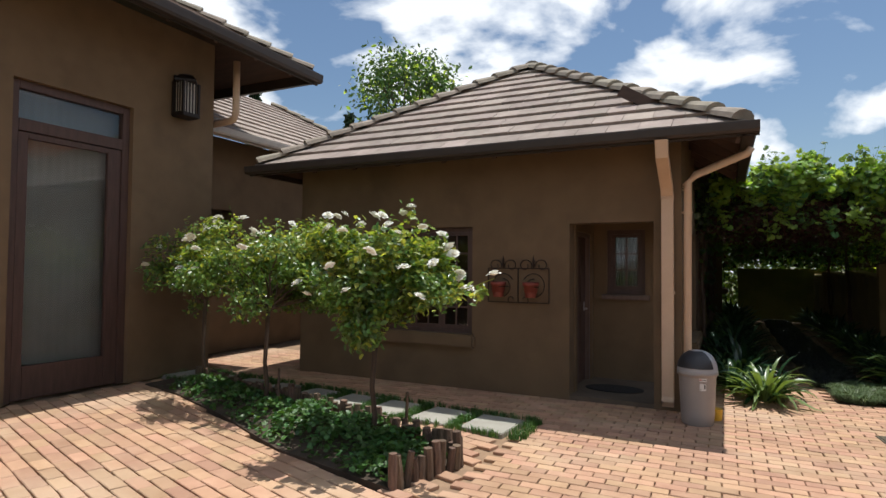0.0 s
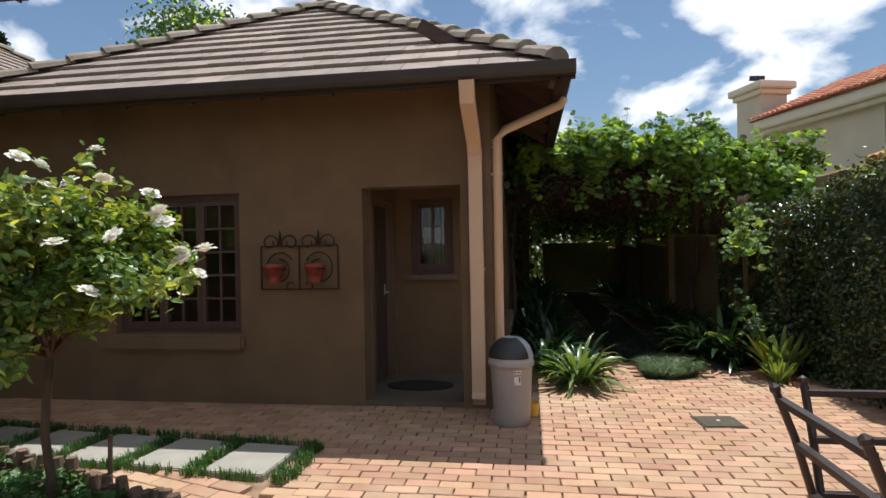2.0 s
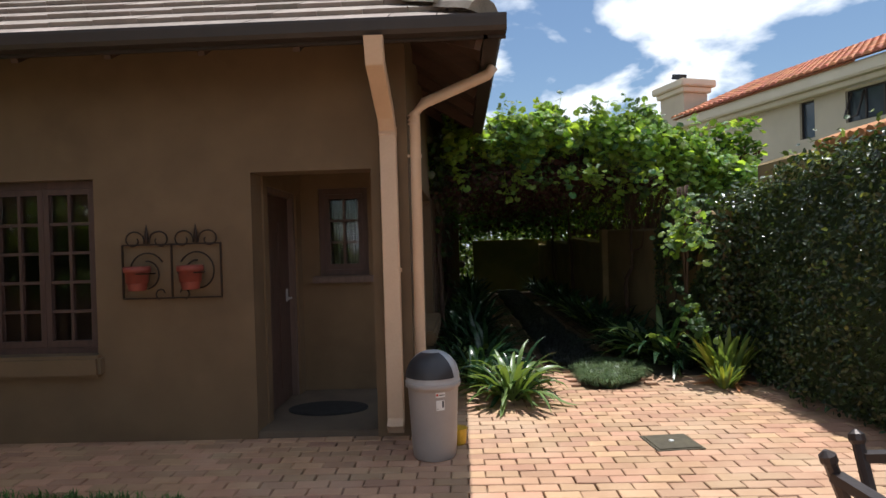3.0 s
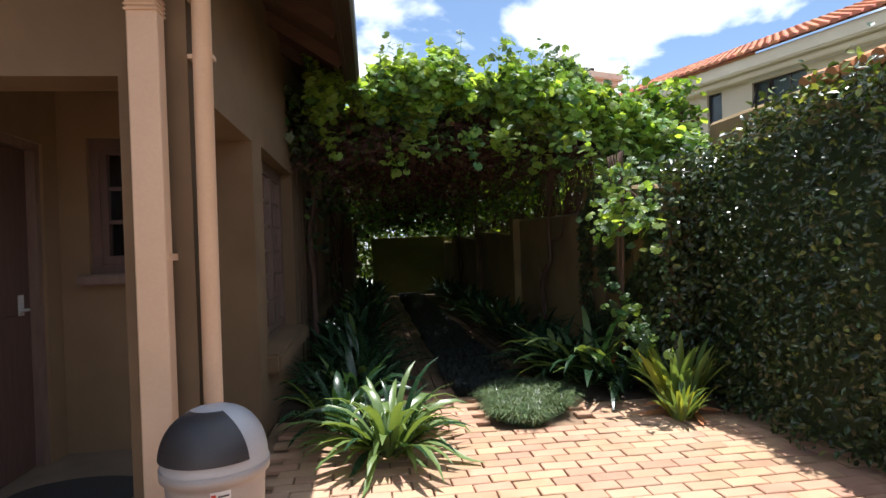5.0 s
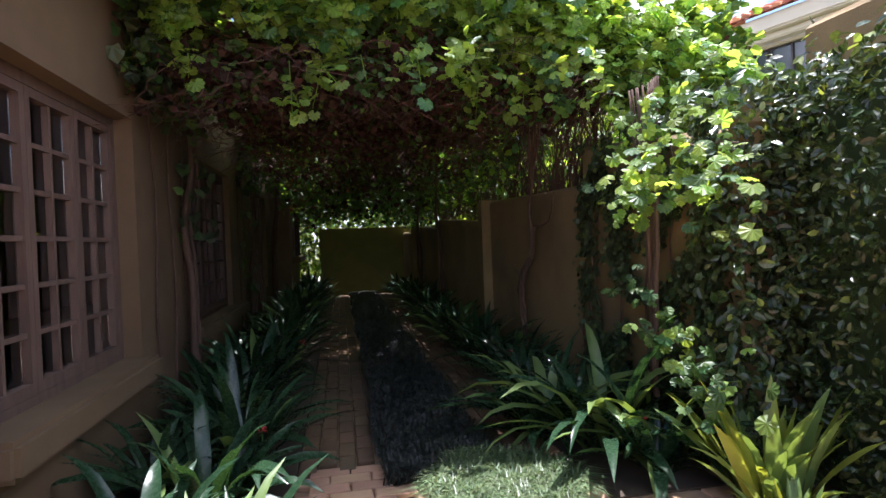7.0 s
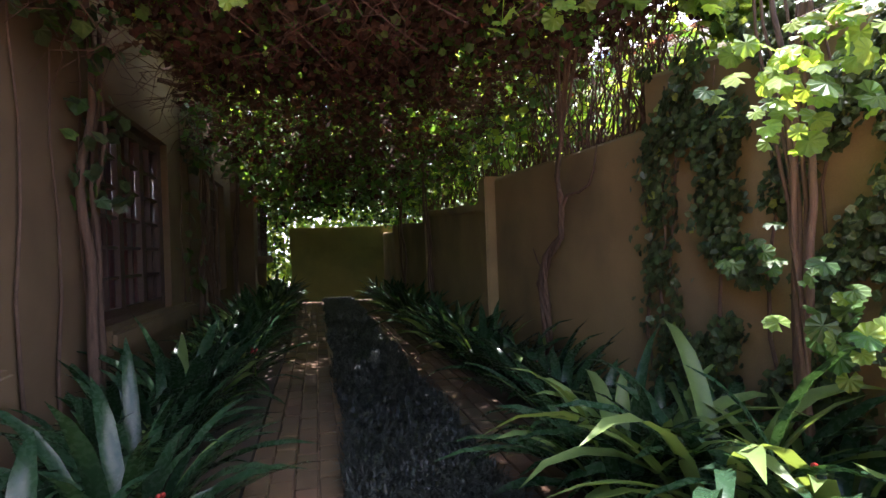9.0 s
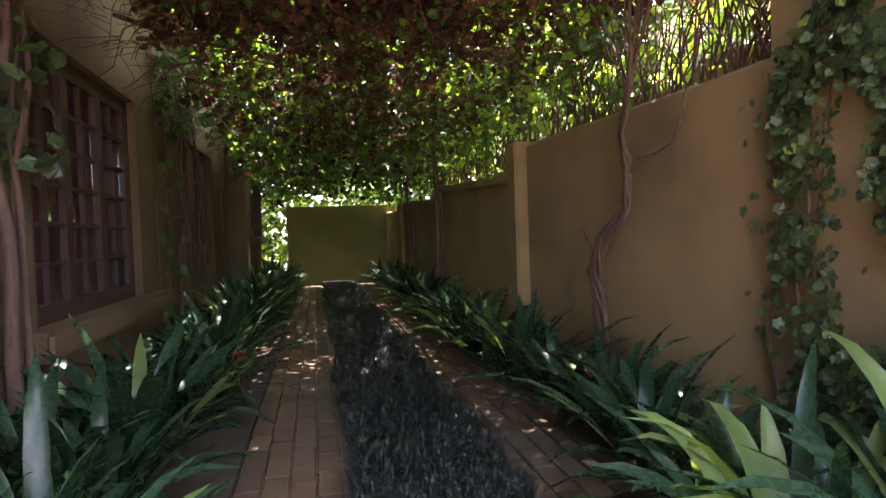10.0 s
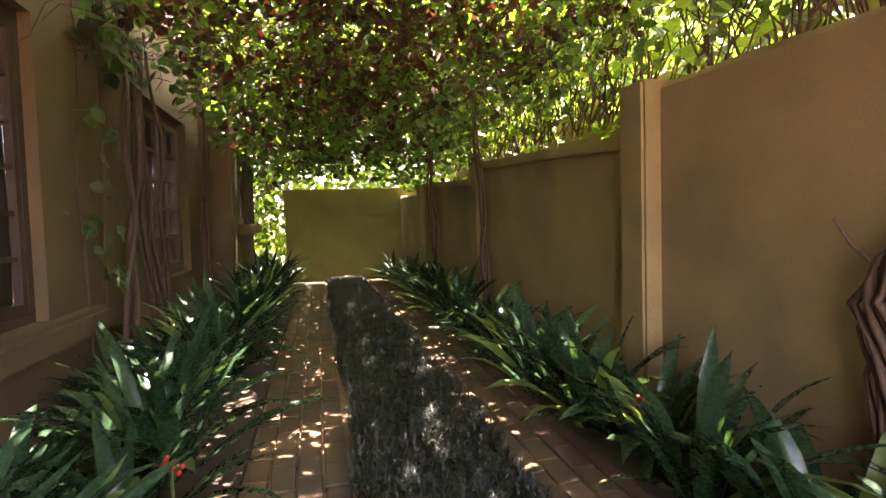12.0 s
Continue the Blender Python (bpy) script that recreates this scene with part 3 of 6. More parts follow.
# rafters under the overhang
for i in range(10):
    x = EX0 + 0.35 + i * 0.66
    if EX0 + 0.8 < x < EX1 - 0.8:
        part("rafter", bar(bmesh.new(), (x, EY0 + 0.03, EZ - 0.075), (x, EY0 + 1.3, EZ - 0.075 + 1.27 * RISE / HALF), 0.05, 0.13), M_TIMBER, roof)
for i in range(5):
    y = EY0 + 0.8 + i * 0.7
    part("rafter", bar(bmesh.new(), (EX1 - 0.03, y, EZ - 0.075), (EX1 - 1.3, y, EZ - 0.075 + 1.27 * RISE / HALF), 0.05, 0.13), M_TIMBER, roof)
part("hip_rafter", bar(bmesh.new(), (EX1 - 0.05, EY0 + 0.05, EZ - 0.09), (EX1 - 1.5, EY0 + 1.5, EZ - 0.09 + 1.45 * RISE / HALF), 0.06, 0.16), M_TIMBER, roof)

# tall hall whose long wall closes the court
HX = -6.20
hall = bmesh.new()
wall_with_holes(hall, "x", HX, -0.3, -6.0, 6.24, 0.0, 5.0, [(3.44, 4.90, -0.1, 3.68)])
structure(obj("wall_hall", hall, M_PLASTER), "tall ochre plastered hall wall with a glazed door", "wall")
structure(obj("wall_hall_end", boxm(-12.0, HX - 0.3, 5.94, 6.24, 0.0, 5.0), M_PLASTER), "ochre plastered end wall of the tall hall", "wall")
structure(obj("wall_hall_inner", boxm(-8.6, -8.5, 2.0, 6.0, 0.0, 4.5), M_FOUND), "plain inner wall behind the hall door", "wall")
hroof = thing("hall_roof", "tiled hall roof with dark eaves and mossy edge tiles", "roof")
tagged(hroof, kind="structure")
HEX, HEY, HEZ, HRUN, HRISE = -5.25, 7.45, 4.78, 4.2, 2.4
slope_tiles(hroof, (HEX, -7.0, HEZ), (0, 1, 0), (-1, 0, 0), HEY + 7.0, HRUN, HRISE, False, True, pieces=False)
slope_tiles(hroof, (HEX, HEY, HEZ), (-1, 0, 0), (0, -1, 0), 8.4, HRUN, HRISE, True, True, pieces=False)
hd = bmesh.new()
hv = [hd.verts.new(p) for p in ((HEX, -7, HEZ), (HEX, HEY, HEZ), (HEX - HRUN, HEY - HRUN, HEZ + HRISE), (HEX - HRUN, -7, HEZ + HRISE), (HEX - 8.4, HEY, HEZ), (HEX - 8.4, -7, HEZ))]
for f in ((0, 1, 2, 3), (1, 4, 2), (4, 5, 3, 2)):
    hd.faces.new([hv[i] for i in f])
part("roof_deck", hd, M_TIMBER, hroof, "dark boards under the tiles")
ridge_tiles(hroof, (HEX - 0.02, HEY - 0.02, HEZ + 0.04), (HEX - HRUN, HEY - HRUN, HEZ + HRISE), 17)
part("fascia", gutter(bmesh.new(), (HEX, -7, HEZ + 0.01), (HEX, HEY + 0.12, HEZ + 0.01), (1, 0, 0), 0.14, 0.12), M_FASCIA, hroof, "dark gutter of the hall eave")
part("fascia", gutter(bmesh.new(), (HEX - 8, HEY, HEZ + 0.01), (HEX, HEY, HEZ + 0.01), (0, 1, 0), 0.14, 0.12), M_FASCIA, hroof)
for i in range(18):
    y = HEY - 0.5 - i * 0.75
    part("rafter", bar(bmesh.new(), (HEX - 0.03, y, HEZ - 0.09), (HEX - 1.2, y, HEZ - 0.09 + 1.17 * HRISE / HRUN), 0.06, 0.16), M_TIMBER, hroof)

# wing behind it
structure(obj("wall_wing", wall_with_holes(bmesh.new(), "x", -7.3, -0.25, 6.4, 16.5, 0.0, 3.9, [(7.0, 7.7, 1.2, 2.6)]), M_PLASTER), "ochre plastered wall of the wing behind the hall", "wall")
structure(obj("wall_wing_inner", boxm(-8.6, -8.5, 6.4, 9.0, 0.0, 3.5), M_FOUND), "plain inner wall of the wing", "wall")
structure(obj("wall_court_back", boxm(-7.3, -4.85, 11.2, 11.4, 0.0, 2.9), M_PLASTER), "ochre plastered wall closing the side court", "wall")
wroof = thing("wing_roof", "grey-brown tiled roof of the wing with pale gutter", "roof")
tagged(wroof, kind="structure")
slope_tiles(wroof, (-6.6, 6.45, 3.85), (0, 1, 0), (-1, 0, 0), 9.0, 3.6, 2.1, False, True, pieces=False)
wd = bmesh.new()
wv = [wd.verts.new(p) for p in ((-6.6, 6.45, 3.85), (-6.6, 15.45, 3.85), (-10.2, 11.85, 5.95), (-10.2, 6.45, 5.95), (-13.8, 15.45, 3.85))]
wd.faces.new([wv[i] for i in (0, 1, 2, 3)])
wd.faces.new([wv[i] for i in (1, 4, 2)])
part("roof_deck", wd, M_TIMBER, wroof)
ridge_tiles(wroof, (-6.62, 15.43, 3.88), (-10.2, 11.85, 5.98), 14)
part("gutter", gutter(bmesh.new(), (-6.6, 6.45, 3.86), (-6.6, 15.45, 3.86), (1, 0, 0), 0.12, 0.12), M_GUTTERW, wroof, "pale painted gutter")

# garden walls on the right of the passage
def coping_wall(name, x0, y0, x1, y1, h0, h1, t=0.22, mat_=None, label="", soft=0.03):
    a, b = Vector((x0, y0, 0)), Vector((x1, y1, 0))
    d = (b - a).normalized()
    s = Vector((d.y, -d.x, 0)) * t
    n = max(2, int((b - a).length / 0.35))
    bm = bmesh.new()
    rng = random.Random(int(y0 * 10))
    rows = []
    for i in range(n + 1):
        p = a + (b - a) * i / n
        j = rng.uniform(-0.012, 0.012)
        h = h0 + (h1 - h0) * i / n
        prof = [(0, -0.03), (0.0, h * 0.5), (0.0, h - soft), (soft * 0.8, h + j), (0.5, h + j + 0.012), (1.0, h - soft * 0.3), (1.0, -0.03)]
        rows.append([bm.verts.new(p + (s * (u if u in (0, 0.5, 1.0) else u / t)) + Vector((rng.uniform(-0.004, 0.004), 0, z))) for u, z in prof])
    for r0, r1 in zip(rows, rows[1:]):
        for k in range(len(r0) - 1):
            bm.faces.new((r0[k], r0[k + 1], r1[k + 1], r1[k]))
    bm.faces.new(rows[0])
    bm.faces.new(rows[-1][::-1])
    bmesh.ops.recalc_face_normals(bm, faces=bm.faces)
    return structure(obj(name, bm, mat_ or M_PLASTER_G), label, "wall")


coping_wall("wall_garden_1", 3.62, 10.20, 3.53, 12.64, 1.65, 1.68, label="smooth sand-coloured plastered garden wall")
coping_wall("wall_garden_2", 3.51, 12.87, 3.48, 15.60, 1.42, 1.55, label="sand-coloured plastered garden wall, stepped lower")
coping_wall("wall_garden_3", 3.45, 15.83, 3.40, 18.40, 1.40, 1.52, label="sand-coloured plastered garden wall under the vine")
coping_wall("wall_garden_4", 3.38, 18.63, 3.35, 20.6, 1.42, 1.46, label="sand-coloured plastered garden wall near the end")
for x, y, h in ((3.43, 12.64, 1.70), (3.40, 15.60, 1.575), (3.32, 18.40, 1.54)):
    structure(obj("pillar", boxm(x, x + 0.30, y, y + 0.23, -0.03, h, bevel=0.015), M_PLASTER_G), "plastered pillar in the garden wall", "pillar")
# projecting coping slabs on the two stepped walls
for x, y0, y1, h0, h1 in ((3.46, 12.875, 15.595, 1.42, 1.55), (3.405, 15.835, 18.395, 1.40, 1.52)):
    cs = bmesh.new()
    lo4 = [cs.verts.new(q) for q in ((x, y0, h0 - 0.035), (x + 0.30, y0, h0 - 0.035), (x + 0.27, y1, h1 - 0.035), (x - 0.03, y1, h1 - 0.035))]
    up4 = [cs.verts.new(q.co + Vector((0, 0, 0.075))) for q in lo4]
    for f_ in (lo4[::-1], up4):
        cs.faces.new(f_)
    for k in range(4):
        cs.faces.new((lo4[k], lo4[(k + 1) % 4], up4[(k + 1) % 4], up4[k]))
    bmesh.ops.bevel(cs, geom=cs.edges[:], offset=0.012, segments=2, affect="EDGES")
    structure(obj("coping", cs, M_PLASTER_G), "weathered plaster coping along the stepped garden wall", "coping")
structure(obj("wall_end", boxm(1.30, 3.8, 20.6, 20.8, -0.03, 1.13, bevel=0.01), M_MOSSWALL), "plastered wall closing the far end of the passage", "wall")
structure(obj("coping", boxm(1.28, 3.8, 20.585, 20.815, 1.131, 1.63, bevel=0.02), M_MOSSWALL), "mossy plaster band capping the end wall", "coping")
coping_wall("wall_garden_5", 3.78, 8.75, 3.62, 10.20, 1.78, 1.92, label="plastered garden wall overgrown with ivy")
coping_wall("wall_boundary_1", 4.22, -6.0, 4.20, 8.69, 2.30, 2.30, label="plastered boundary wall behind the clipped hedge")
coping_wall("wall_boundary_2", 4.42, 8.75, 4.40, 21.0, 2.10, 2.10, label="lower plastered neighbour wall behind the vine")
structure(obj("wall_return", boxm(3.78, 4.44, 8.69, 8.75, -0.03, 1.80), M_PLASTER_G), "short plastered return of the garden wall", "wall")

# bay of the house far along the passage
structure(obj("wall_bay", wall_with_holes(bmesh.new(), "x", 0.85, -0.35, 17.4, 19.7, 0.0, 2.6, [(18.0, 19.4, 1.02, 2.05)]), M_PLASTER), "plastered bay with a barred window", "wall")

# neighbour's house: local x runs along its wall, y into it
nb = thing("neighbour_house", "two-storey cream plastered house with terracotta roof and chimney", "house", at=(11.2, 19.8, 0), rz=math.degrees(math.atan2(-0.95, 0.31)))
part("wall", wall_with_holes(bmesh.new(), "y", 0.0, 0.3, -4.4, 16.0, 0.0, 5.5, [(-0.08, 0.42, 4.35, 5.45), (1.37, 2.86, 4.55, 5.42)]), M_HOUSE, nb)
part("wall", boxm(-4.4, -4.1, 0.3, 9.0, 0.0, 5.5), M_HOUSE, nb)
corn = boxm(-4.75, 16.0, -0.30, 0.02, 5.50, 5.66, bevel=0.03)
box(corn, -4.95, 16.0, -0.50, 0.02, 5.66, 6.02, bevel=0.04)
part("cornice", corn, M_HOUSETRIM, nb, "pale moulded cornice under the eave")


def wave_tiles(parent, x0, x1, y0, z0, run, rise, step=0.24, rows=10, r=0.085):
    bm = bmesh.new()
    sl = math.hypot(run, rise)
    for j in range(rows):
        for i in range(int((x1 - x0) / step)):
            xa = x0 + i * step
            y_a, y_b = j / rows, (j + 1.1) / rows
            ring = []
            for u, lift, sc in ((y_a, 0.05, 1.05), (y_b, 0.015, 0.9)):
                c = Vector((xa + step / 2, y0 + run * u, z0 + rise * u + lift))
                ring.append([bm.verts.new(c + Vector((r * 1.35 * sc * math.cos(math.pi * k / 4), 0, r * sc * math.sin(math.pi * k / 4)))) for k in range(5)])
            for k in range(4):
                bm.faces.new((ring[0][k], ring[0][k + 1], ring[1][k + 1], ring[1][k]))
            bm.faces.new(ring[0])
    bmesh.ops.recalc_face_normals(bm, faces=bm.faces)
    return tagged(part("roof_tiles", bm, M_TERRA, parent), kind="stuff")


wave_tiles(nb, -5.1, 16.0, -0.62, 6.02, 4.2, 1.7, rows=12)
deckn = bmesh.new()
dv = [deckn.verts.new(p) for p in ((-5.1, -0.6, 6.02), (16, -0.6, 6.02), (16, 3.6, 7.74), (-1.0, 3.6, 7.74), (-5.1, 7.8, 6.02))]
deckn.faces.new([dv[i] for i in (0, 1, 2, 3)])
deckn.faces.new([dv[i] for i in (4, 0, 3)])
part("roof", deckn, M_TERRA, nb, "terracotta tiled roof slope")
part("chimney", boxm(-6.75, -5.35, 0.2, 1.3, 0.0, 7.2), M_HOUSE, nb)
cap = boxm(-6.87, -5.23, 0.08, 1.42, 7.2, 7.4, bevel=0.03)
box(cap, -7.0, -5.1, -0.05, 1.55, 7.4, 7.68, bevel=0.04)
part("chimney_cap", cap, M_HOUSETRIM, nb, "stepped pale chimney cap")
cowl = bmesh.new()
tube(cowl, [(-6.1, 0.7, 7.6), (-6.1, 0.7, 7.95)], 0.12, 10)
bar(cowl, (-6.45, 0.7, 8.12), (-5.95, 0.7, 7.98), 0.3, 0.2)
part("cowl", cowl, M_BLACK, nb, "black metal chimney cowl")
for x0, x1, z0, z1, n in ((-0.08, 0.42, 4.35, 5.45, 1), (1.37, 2.86, 4.55, 5.42, 3)):
    w = bmesh.new()
    for a, b in (((x0, 0.12, z0), (x0, 0.12, z1)), ((x1, 0.12, z0), (x1, 0.12, z1)), ((x0, 0.12, z0), (x1, 0.12, z0)), ((x0, 0.12, z1), (x1, 0.12, z1))):
        bar(w, a, b, 0.06, 0.06, up=(0, 1, 0.01))
    for k in range(1, n):
        xx = x0 + (x1 - x0) * k / n
        bar(w, (xx, 0.12, z0), (xx, 0.12, z1), 0.05, 0.05, up=(0, 1, 0.01))
    win = part("window", w, M_IRONB, nb, "dark framed upper window")
    part("pane", boxm(x0, x1, 0.135, 0.145, z0, z1), M_DARKGLASS, win)
sash = bmesh.new()
for sx in (1.47, 1.83):
    bar(sash, (sx, 0.10, 5.36), (sx, -0.18, 4.66), 0.04, 0.04)
bar(sash, (1.47, -0.18, 4.66), (1.83, -0.18, 4.66), 0.04, 0.04)
part("sash", sash, M_IRONB, nb, "open top-hung sash")

# boundary wall tiles
tw = thing("wall_tiles", "terracotta capping tiles on the boundary wall", "roof tile")
tagged(tw, kind="structure")
for i in range(104):
    bm = bmesh.new()
    y = -4.0 + i * 0.112
    tube(bm, [(4.15, y, 2.30), (4.30, y, 2.35), (4.50, y, 2.41)], [0.05, 0.048, 0.044], 8)
    part("tile", bm, M_TERRA, tw)

# ---- windows and doors ----
def casement_window(name, label, axis, plane, u0, u1, z0, z1, leaves, cols, rows, inward, mat_=None, curtain=None):
    """A window in a wall: frame, casements, glazing bars and panes; plane is the frame's middle."""
    mat_ = mat_ or M_WINWOOD
    e = thing(name, label, "window")
    tagged(e, kind="structure")

    def P(u, d, z):
        return (u, plane + d * inward, z) if axis == "y" else (plane + d * inward, u, z)
    upv = (0, 1, 0.001) if axis == "y" else (1, 0, 0.001)
    f = bmesh.new()
    for a, b in (((u0 + 0.03, z0), (u0 + 0.03, z1)), ((u1 - 0.03, z0), (u1 - 0.03, z1)), ((u0 + 0.06, z0 + 0.03), (u1 - 0.06, z0 + 0.03)), ((u0 + 0.06, z1 - 0.03), (u1 - 0.06, z1 - 0.03))):
        bar(f, P(a[0], 0, a[1]), P(b[0], 0, b[1]), 0.06, 0.08, up=upv)
    part("window_frame", f, mat_, e)
    w = (u1 - u0 - 0.12) / leaves
    for i in range(leaves):
        a, b = u0 + 0.06 + i * w, u0 + 0.06 + (i + 1) * w
        c = bmesh.new()
        for p, q, t in (((a + 0.024, z0 + 0.062), (a + 0.024, z1 - 0.062), 0.045), ((b - 0.024, z0 + 0.062), (b - 0.024, z1 - 0.062), 0.045), ((a + 0.047, z0 + 0.09), (b - 0.047, z0 + 0.09), 0.055), ((a + 0.047, z1 - 0.085), (b - 0.047, z1 - 0.085), 0.045)):
            bar(c, P(p[0], -0.012, p[1]), P(q[0], -0.012, q[1]), t, 0.05, up=upv)
        cas = part("casement", c, mat_, e)
        ia, ib, ja, jb = a + 0.047, b - 0.047, z0 + 0.118, z1 - 0.108
        for k in range(1, cols):
            x = ia + (ib - ia) * k / cols
            part("glazing_bar", bar(bmesh.new(), P(x, -0.010, ja), P(x, -0.010, jb), 0.024, 0.034, up=upv), mat_, cas)
        for k in range(1, rows):
            z = ja + (jb - ja) * k / rows
            part("glazing_bar", bar(bmesh.new(), P(ia, -0.008, z), P(ib, -0.008, z), 0.024, 0.034, up=upv), mat_, cas)
        g = bmesh.new()
        lo, hi = P(ia, 0.004, ja), P(ib, 0.009, jb)
        box(g, min(lo[0], hi[0]), max(lo[0], hi[0]), min(lo[1], hi[1]), max(lo[1], hi[1]), ja, jb)
        pane = part("pane", g, M_GLASS, cas)
        pane.visible_shadow = False
    if curtain:
        cb = bmesh.new()
        n = 60
        r0, r1 = [], []
        for i in range(n + 1):
            u = u0 - 0.1 + (u1 - u0 + 0.2) * i / n
            d = 0.16 + 0.03 * math.sin(i * 1.3) + 0.012 * math.sin(i * 3.1)
            r0.append(cb.verts.new(P(u, d, z0 - 0.25)))
            r1.append(cb.verts.new(P(u, d, z1 + 0.05)))
        for i in range(n):
            cb.faces.new((r0[i], r0[i + 1], r1[i + 1], r1[i]))
        part("curtain", cb, curtain, e, "curtains or dark room sheet hanging behind the panes", smooth=True)
    return e


def sill(axis, plane, u0, u1, z0, z1, out):
    bm = bmesh.new()
    a, b = sorted((plane, plane + out))
    box(bm, *((u0, u1, a, b) if axis == "y" else (a, b, u0, u1)), z0, z1, bevel=0.025)
    return structure(obj("window_sill", bm, M_PLASTER), "thick rounded plaster window sill", "sill")


casement_window("window_1", "brown wooden three-leaf cottage-pane window", "y", FY + 0.13, -3.42, -2.03, 0.69, 2.11, 3, 2, 5, 1, mat_=M_WOOD)
sill("y", FY + 0.18, -3.50, -1.98, 0.53, 0.705, -0.26)
casement_window("window_2", "brown wooden cottage-pane window in a deep reveal", "x", WX - 0.15, 8.46, 10.08, 0.56, 2.11, 3, 2, 6, -1)
sill("x", WX - 0.20, 8.40, 10.18, 0.42, 0.578, 0.30)
casement_window("window_3", "wooden window with red curtains reflecting the garden", "x", WX - 0.10, 11.5, 13.3, 0.56, 2.11, 3, 2, 6, -1, mat_=M_WOOD, curtain=M_CURTAIN)
sill("x", WX - 0.14, 11.40, 13.90, 0.42, 0.575, 0.24)
casement_window("window_4", "dark wooden window behind vine stems", "x", WX - 0.12, 15.1, 16.7, 0.56, 2.11, 2, 2, 5, -1)
casement_window("window_5", "barred window in the far bay", "x", 0.75, 18.0, 19.4, 1.02, 2.05, 2, 2, 3, -1)
sill("x", 0.80, 17.9, 19.5, 0.90, 1.035, 0.20)
for i in range(9):
    bars = bar(bmesh.new(), (0.9, 18.1 + i * 0.15, 1.02), (0.9, 18.1 + i * 0.15, 2.05), 0.016, 0.016)
    structure(obj("window_bar", bars, M_IRON), "thin iron burglar bar", "bar")
# no cloth here: a dark sheet stands in for the unlit room
casement_window("window_6", "small brown porch window made dark by a sheet behind its glass", "y", 8.20, -0.56, -0.05, 1.22, 2.12, 1, 2, 3, 1, mat_=M_WOOD, curtain=M_ROOMDARK)
structure(obj("window_board", boxm(-0.62, 0.01, 8.04, 8.16, 1.15, 1.215, bevel=0.008), M_WINWOOD), "wooden sill board under the porch window", "sill")

# porch door, set in the left wall of the porch
pd = thing("door_1", "dark weathered wooden porch door with arched panel", "door")
tagged(pd, kind="structure")
part("door_leaf", boxm(-0.86, -0.815, 7.15, 7.90, 0.055, 2.0, bevel=0.004), M_WOOD, pd)
fr = bmesh.new()
box(fr, -0.90, -0.76, 7.10, 7.15, 0.05, 2.05)
box(fr, -0.90, -0.76, 7.90, 7.95, 0.05, 2.05)
box(fr, -0.90, -0.76, 7.15, 7.90, 2.0, 2.05)
part("door_frame", fr, M_WINWOOD, pd)
for (a, b, c, d) in ((7.22, 7.49, 0.2, 1.0), (7.56, 7.83, 0.2, 1.0), (7.22, 7.49, 1.12, 1.75), (7.56, 7.83, 1.12, 1.75)):
    part("door_panel", boxm(-0.815, -0.805, a, b, c, d, bevel=0.004), M_WOOD, pd)
hd_ = bmesh.new()
tube(hd_, [(-0.815, 7.80, 1.03), (-0.77, 7.80, 1.03), (-0.765, 7.70, 1.03)], 0.009, 8)
box(hd_, -0.815, -0.808, 7.775, 7.825, 0.95, 1.12)
part("door_handle", hd_, M_BINLID, pd, "brushed metal lever handle")
dm = bmesh.new()
lathe(dm, [(0.36, 0.05), (0.36, 0.062), (0.34, 0.066)], 28, (-0.34, 7.40), 1.0, 0.62)
tagged(obj("doormat", dm, M_MAT), "black oval rubber doormat on the porch slab", "doormat")

# hall door with its toplight
gd = thing("door_2", "tall brown framed glazed hall door with toplight", "door")
tagged(gd, kind="structure")
f = bmesh.new()
X = HX - 0.12
for a, b, c, d in ((3.44, 3.54, 0, 3.68), (4.80, 4.90, 0, 3.68), (3.54, 4.80, 3.58, 3.68), (3.54, 4.80, 3.10, 3.24)):
    box(f, X - 0.05, X + 0.05, a, b, c, d, bevel=0.006)
part("door_frame", f, M_WOOD, gd)
leaf = bmesh.new()
for a, b, c, d in ((3.545, 3.66, 0.02, 3.09), (4.62, 4.795, 0.02, 3.09), (3.66, 4.62, 0.02, 0.40), (3.66, 4.62, 3.02, 3.09)):
    box(leaf, X - 0.03, X + 0.03, a, b, c, d, bevel=0.006)
lf = part("door_leaf", leaf, M_WOOD, gd)
pn = part("pane", boxm(X - 0.004, X + 0.004, 3.66, 4.62, 0.40, 3.02), M_GLASS, lf)
pn.visible_shadow = False
pn = part("pane", boxm(X - 0.004, X + 0.004, 3.54, 4.80, 3.24, 3.58), M_GLASS, gd)
pn.visible_shadow = False
bl = bmesh.new()
for i in range(26):
    y = 3.50 + i * 0.053
    bl.faces.new([bl.verts.new(p) for p in ((X - 0.16 - 0.003 * (i % 2), y, 0.1), (X - 0.16 - 0.003 * ((i + 1) % 2), y + 0.053, 0.1), (X - 0.16 - 0.003 * ((i + 1) % 2), y + 0.053, 3.6), (X - 0.16 - 0.003 * (i % 2), y, 3.6))])
part("blind", bl, M_LINEN, gd, "pale fabric blind behind the glass")

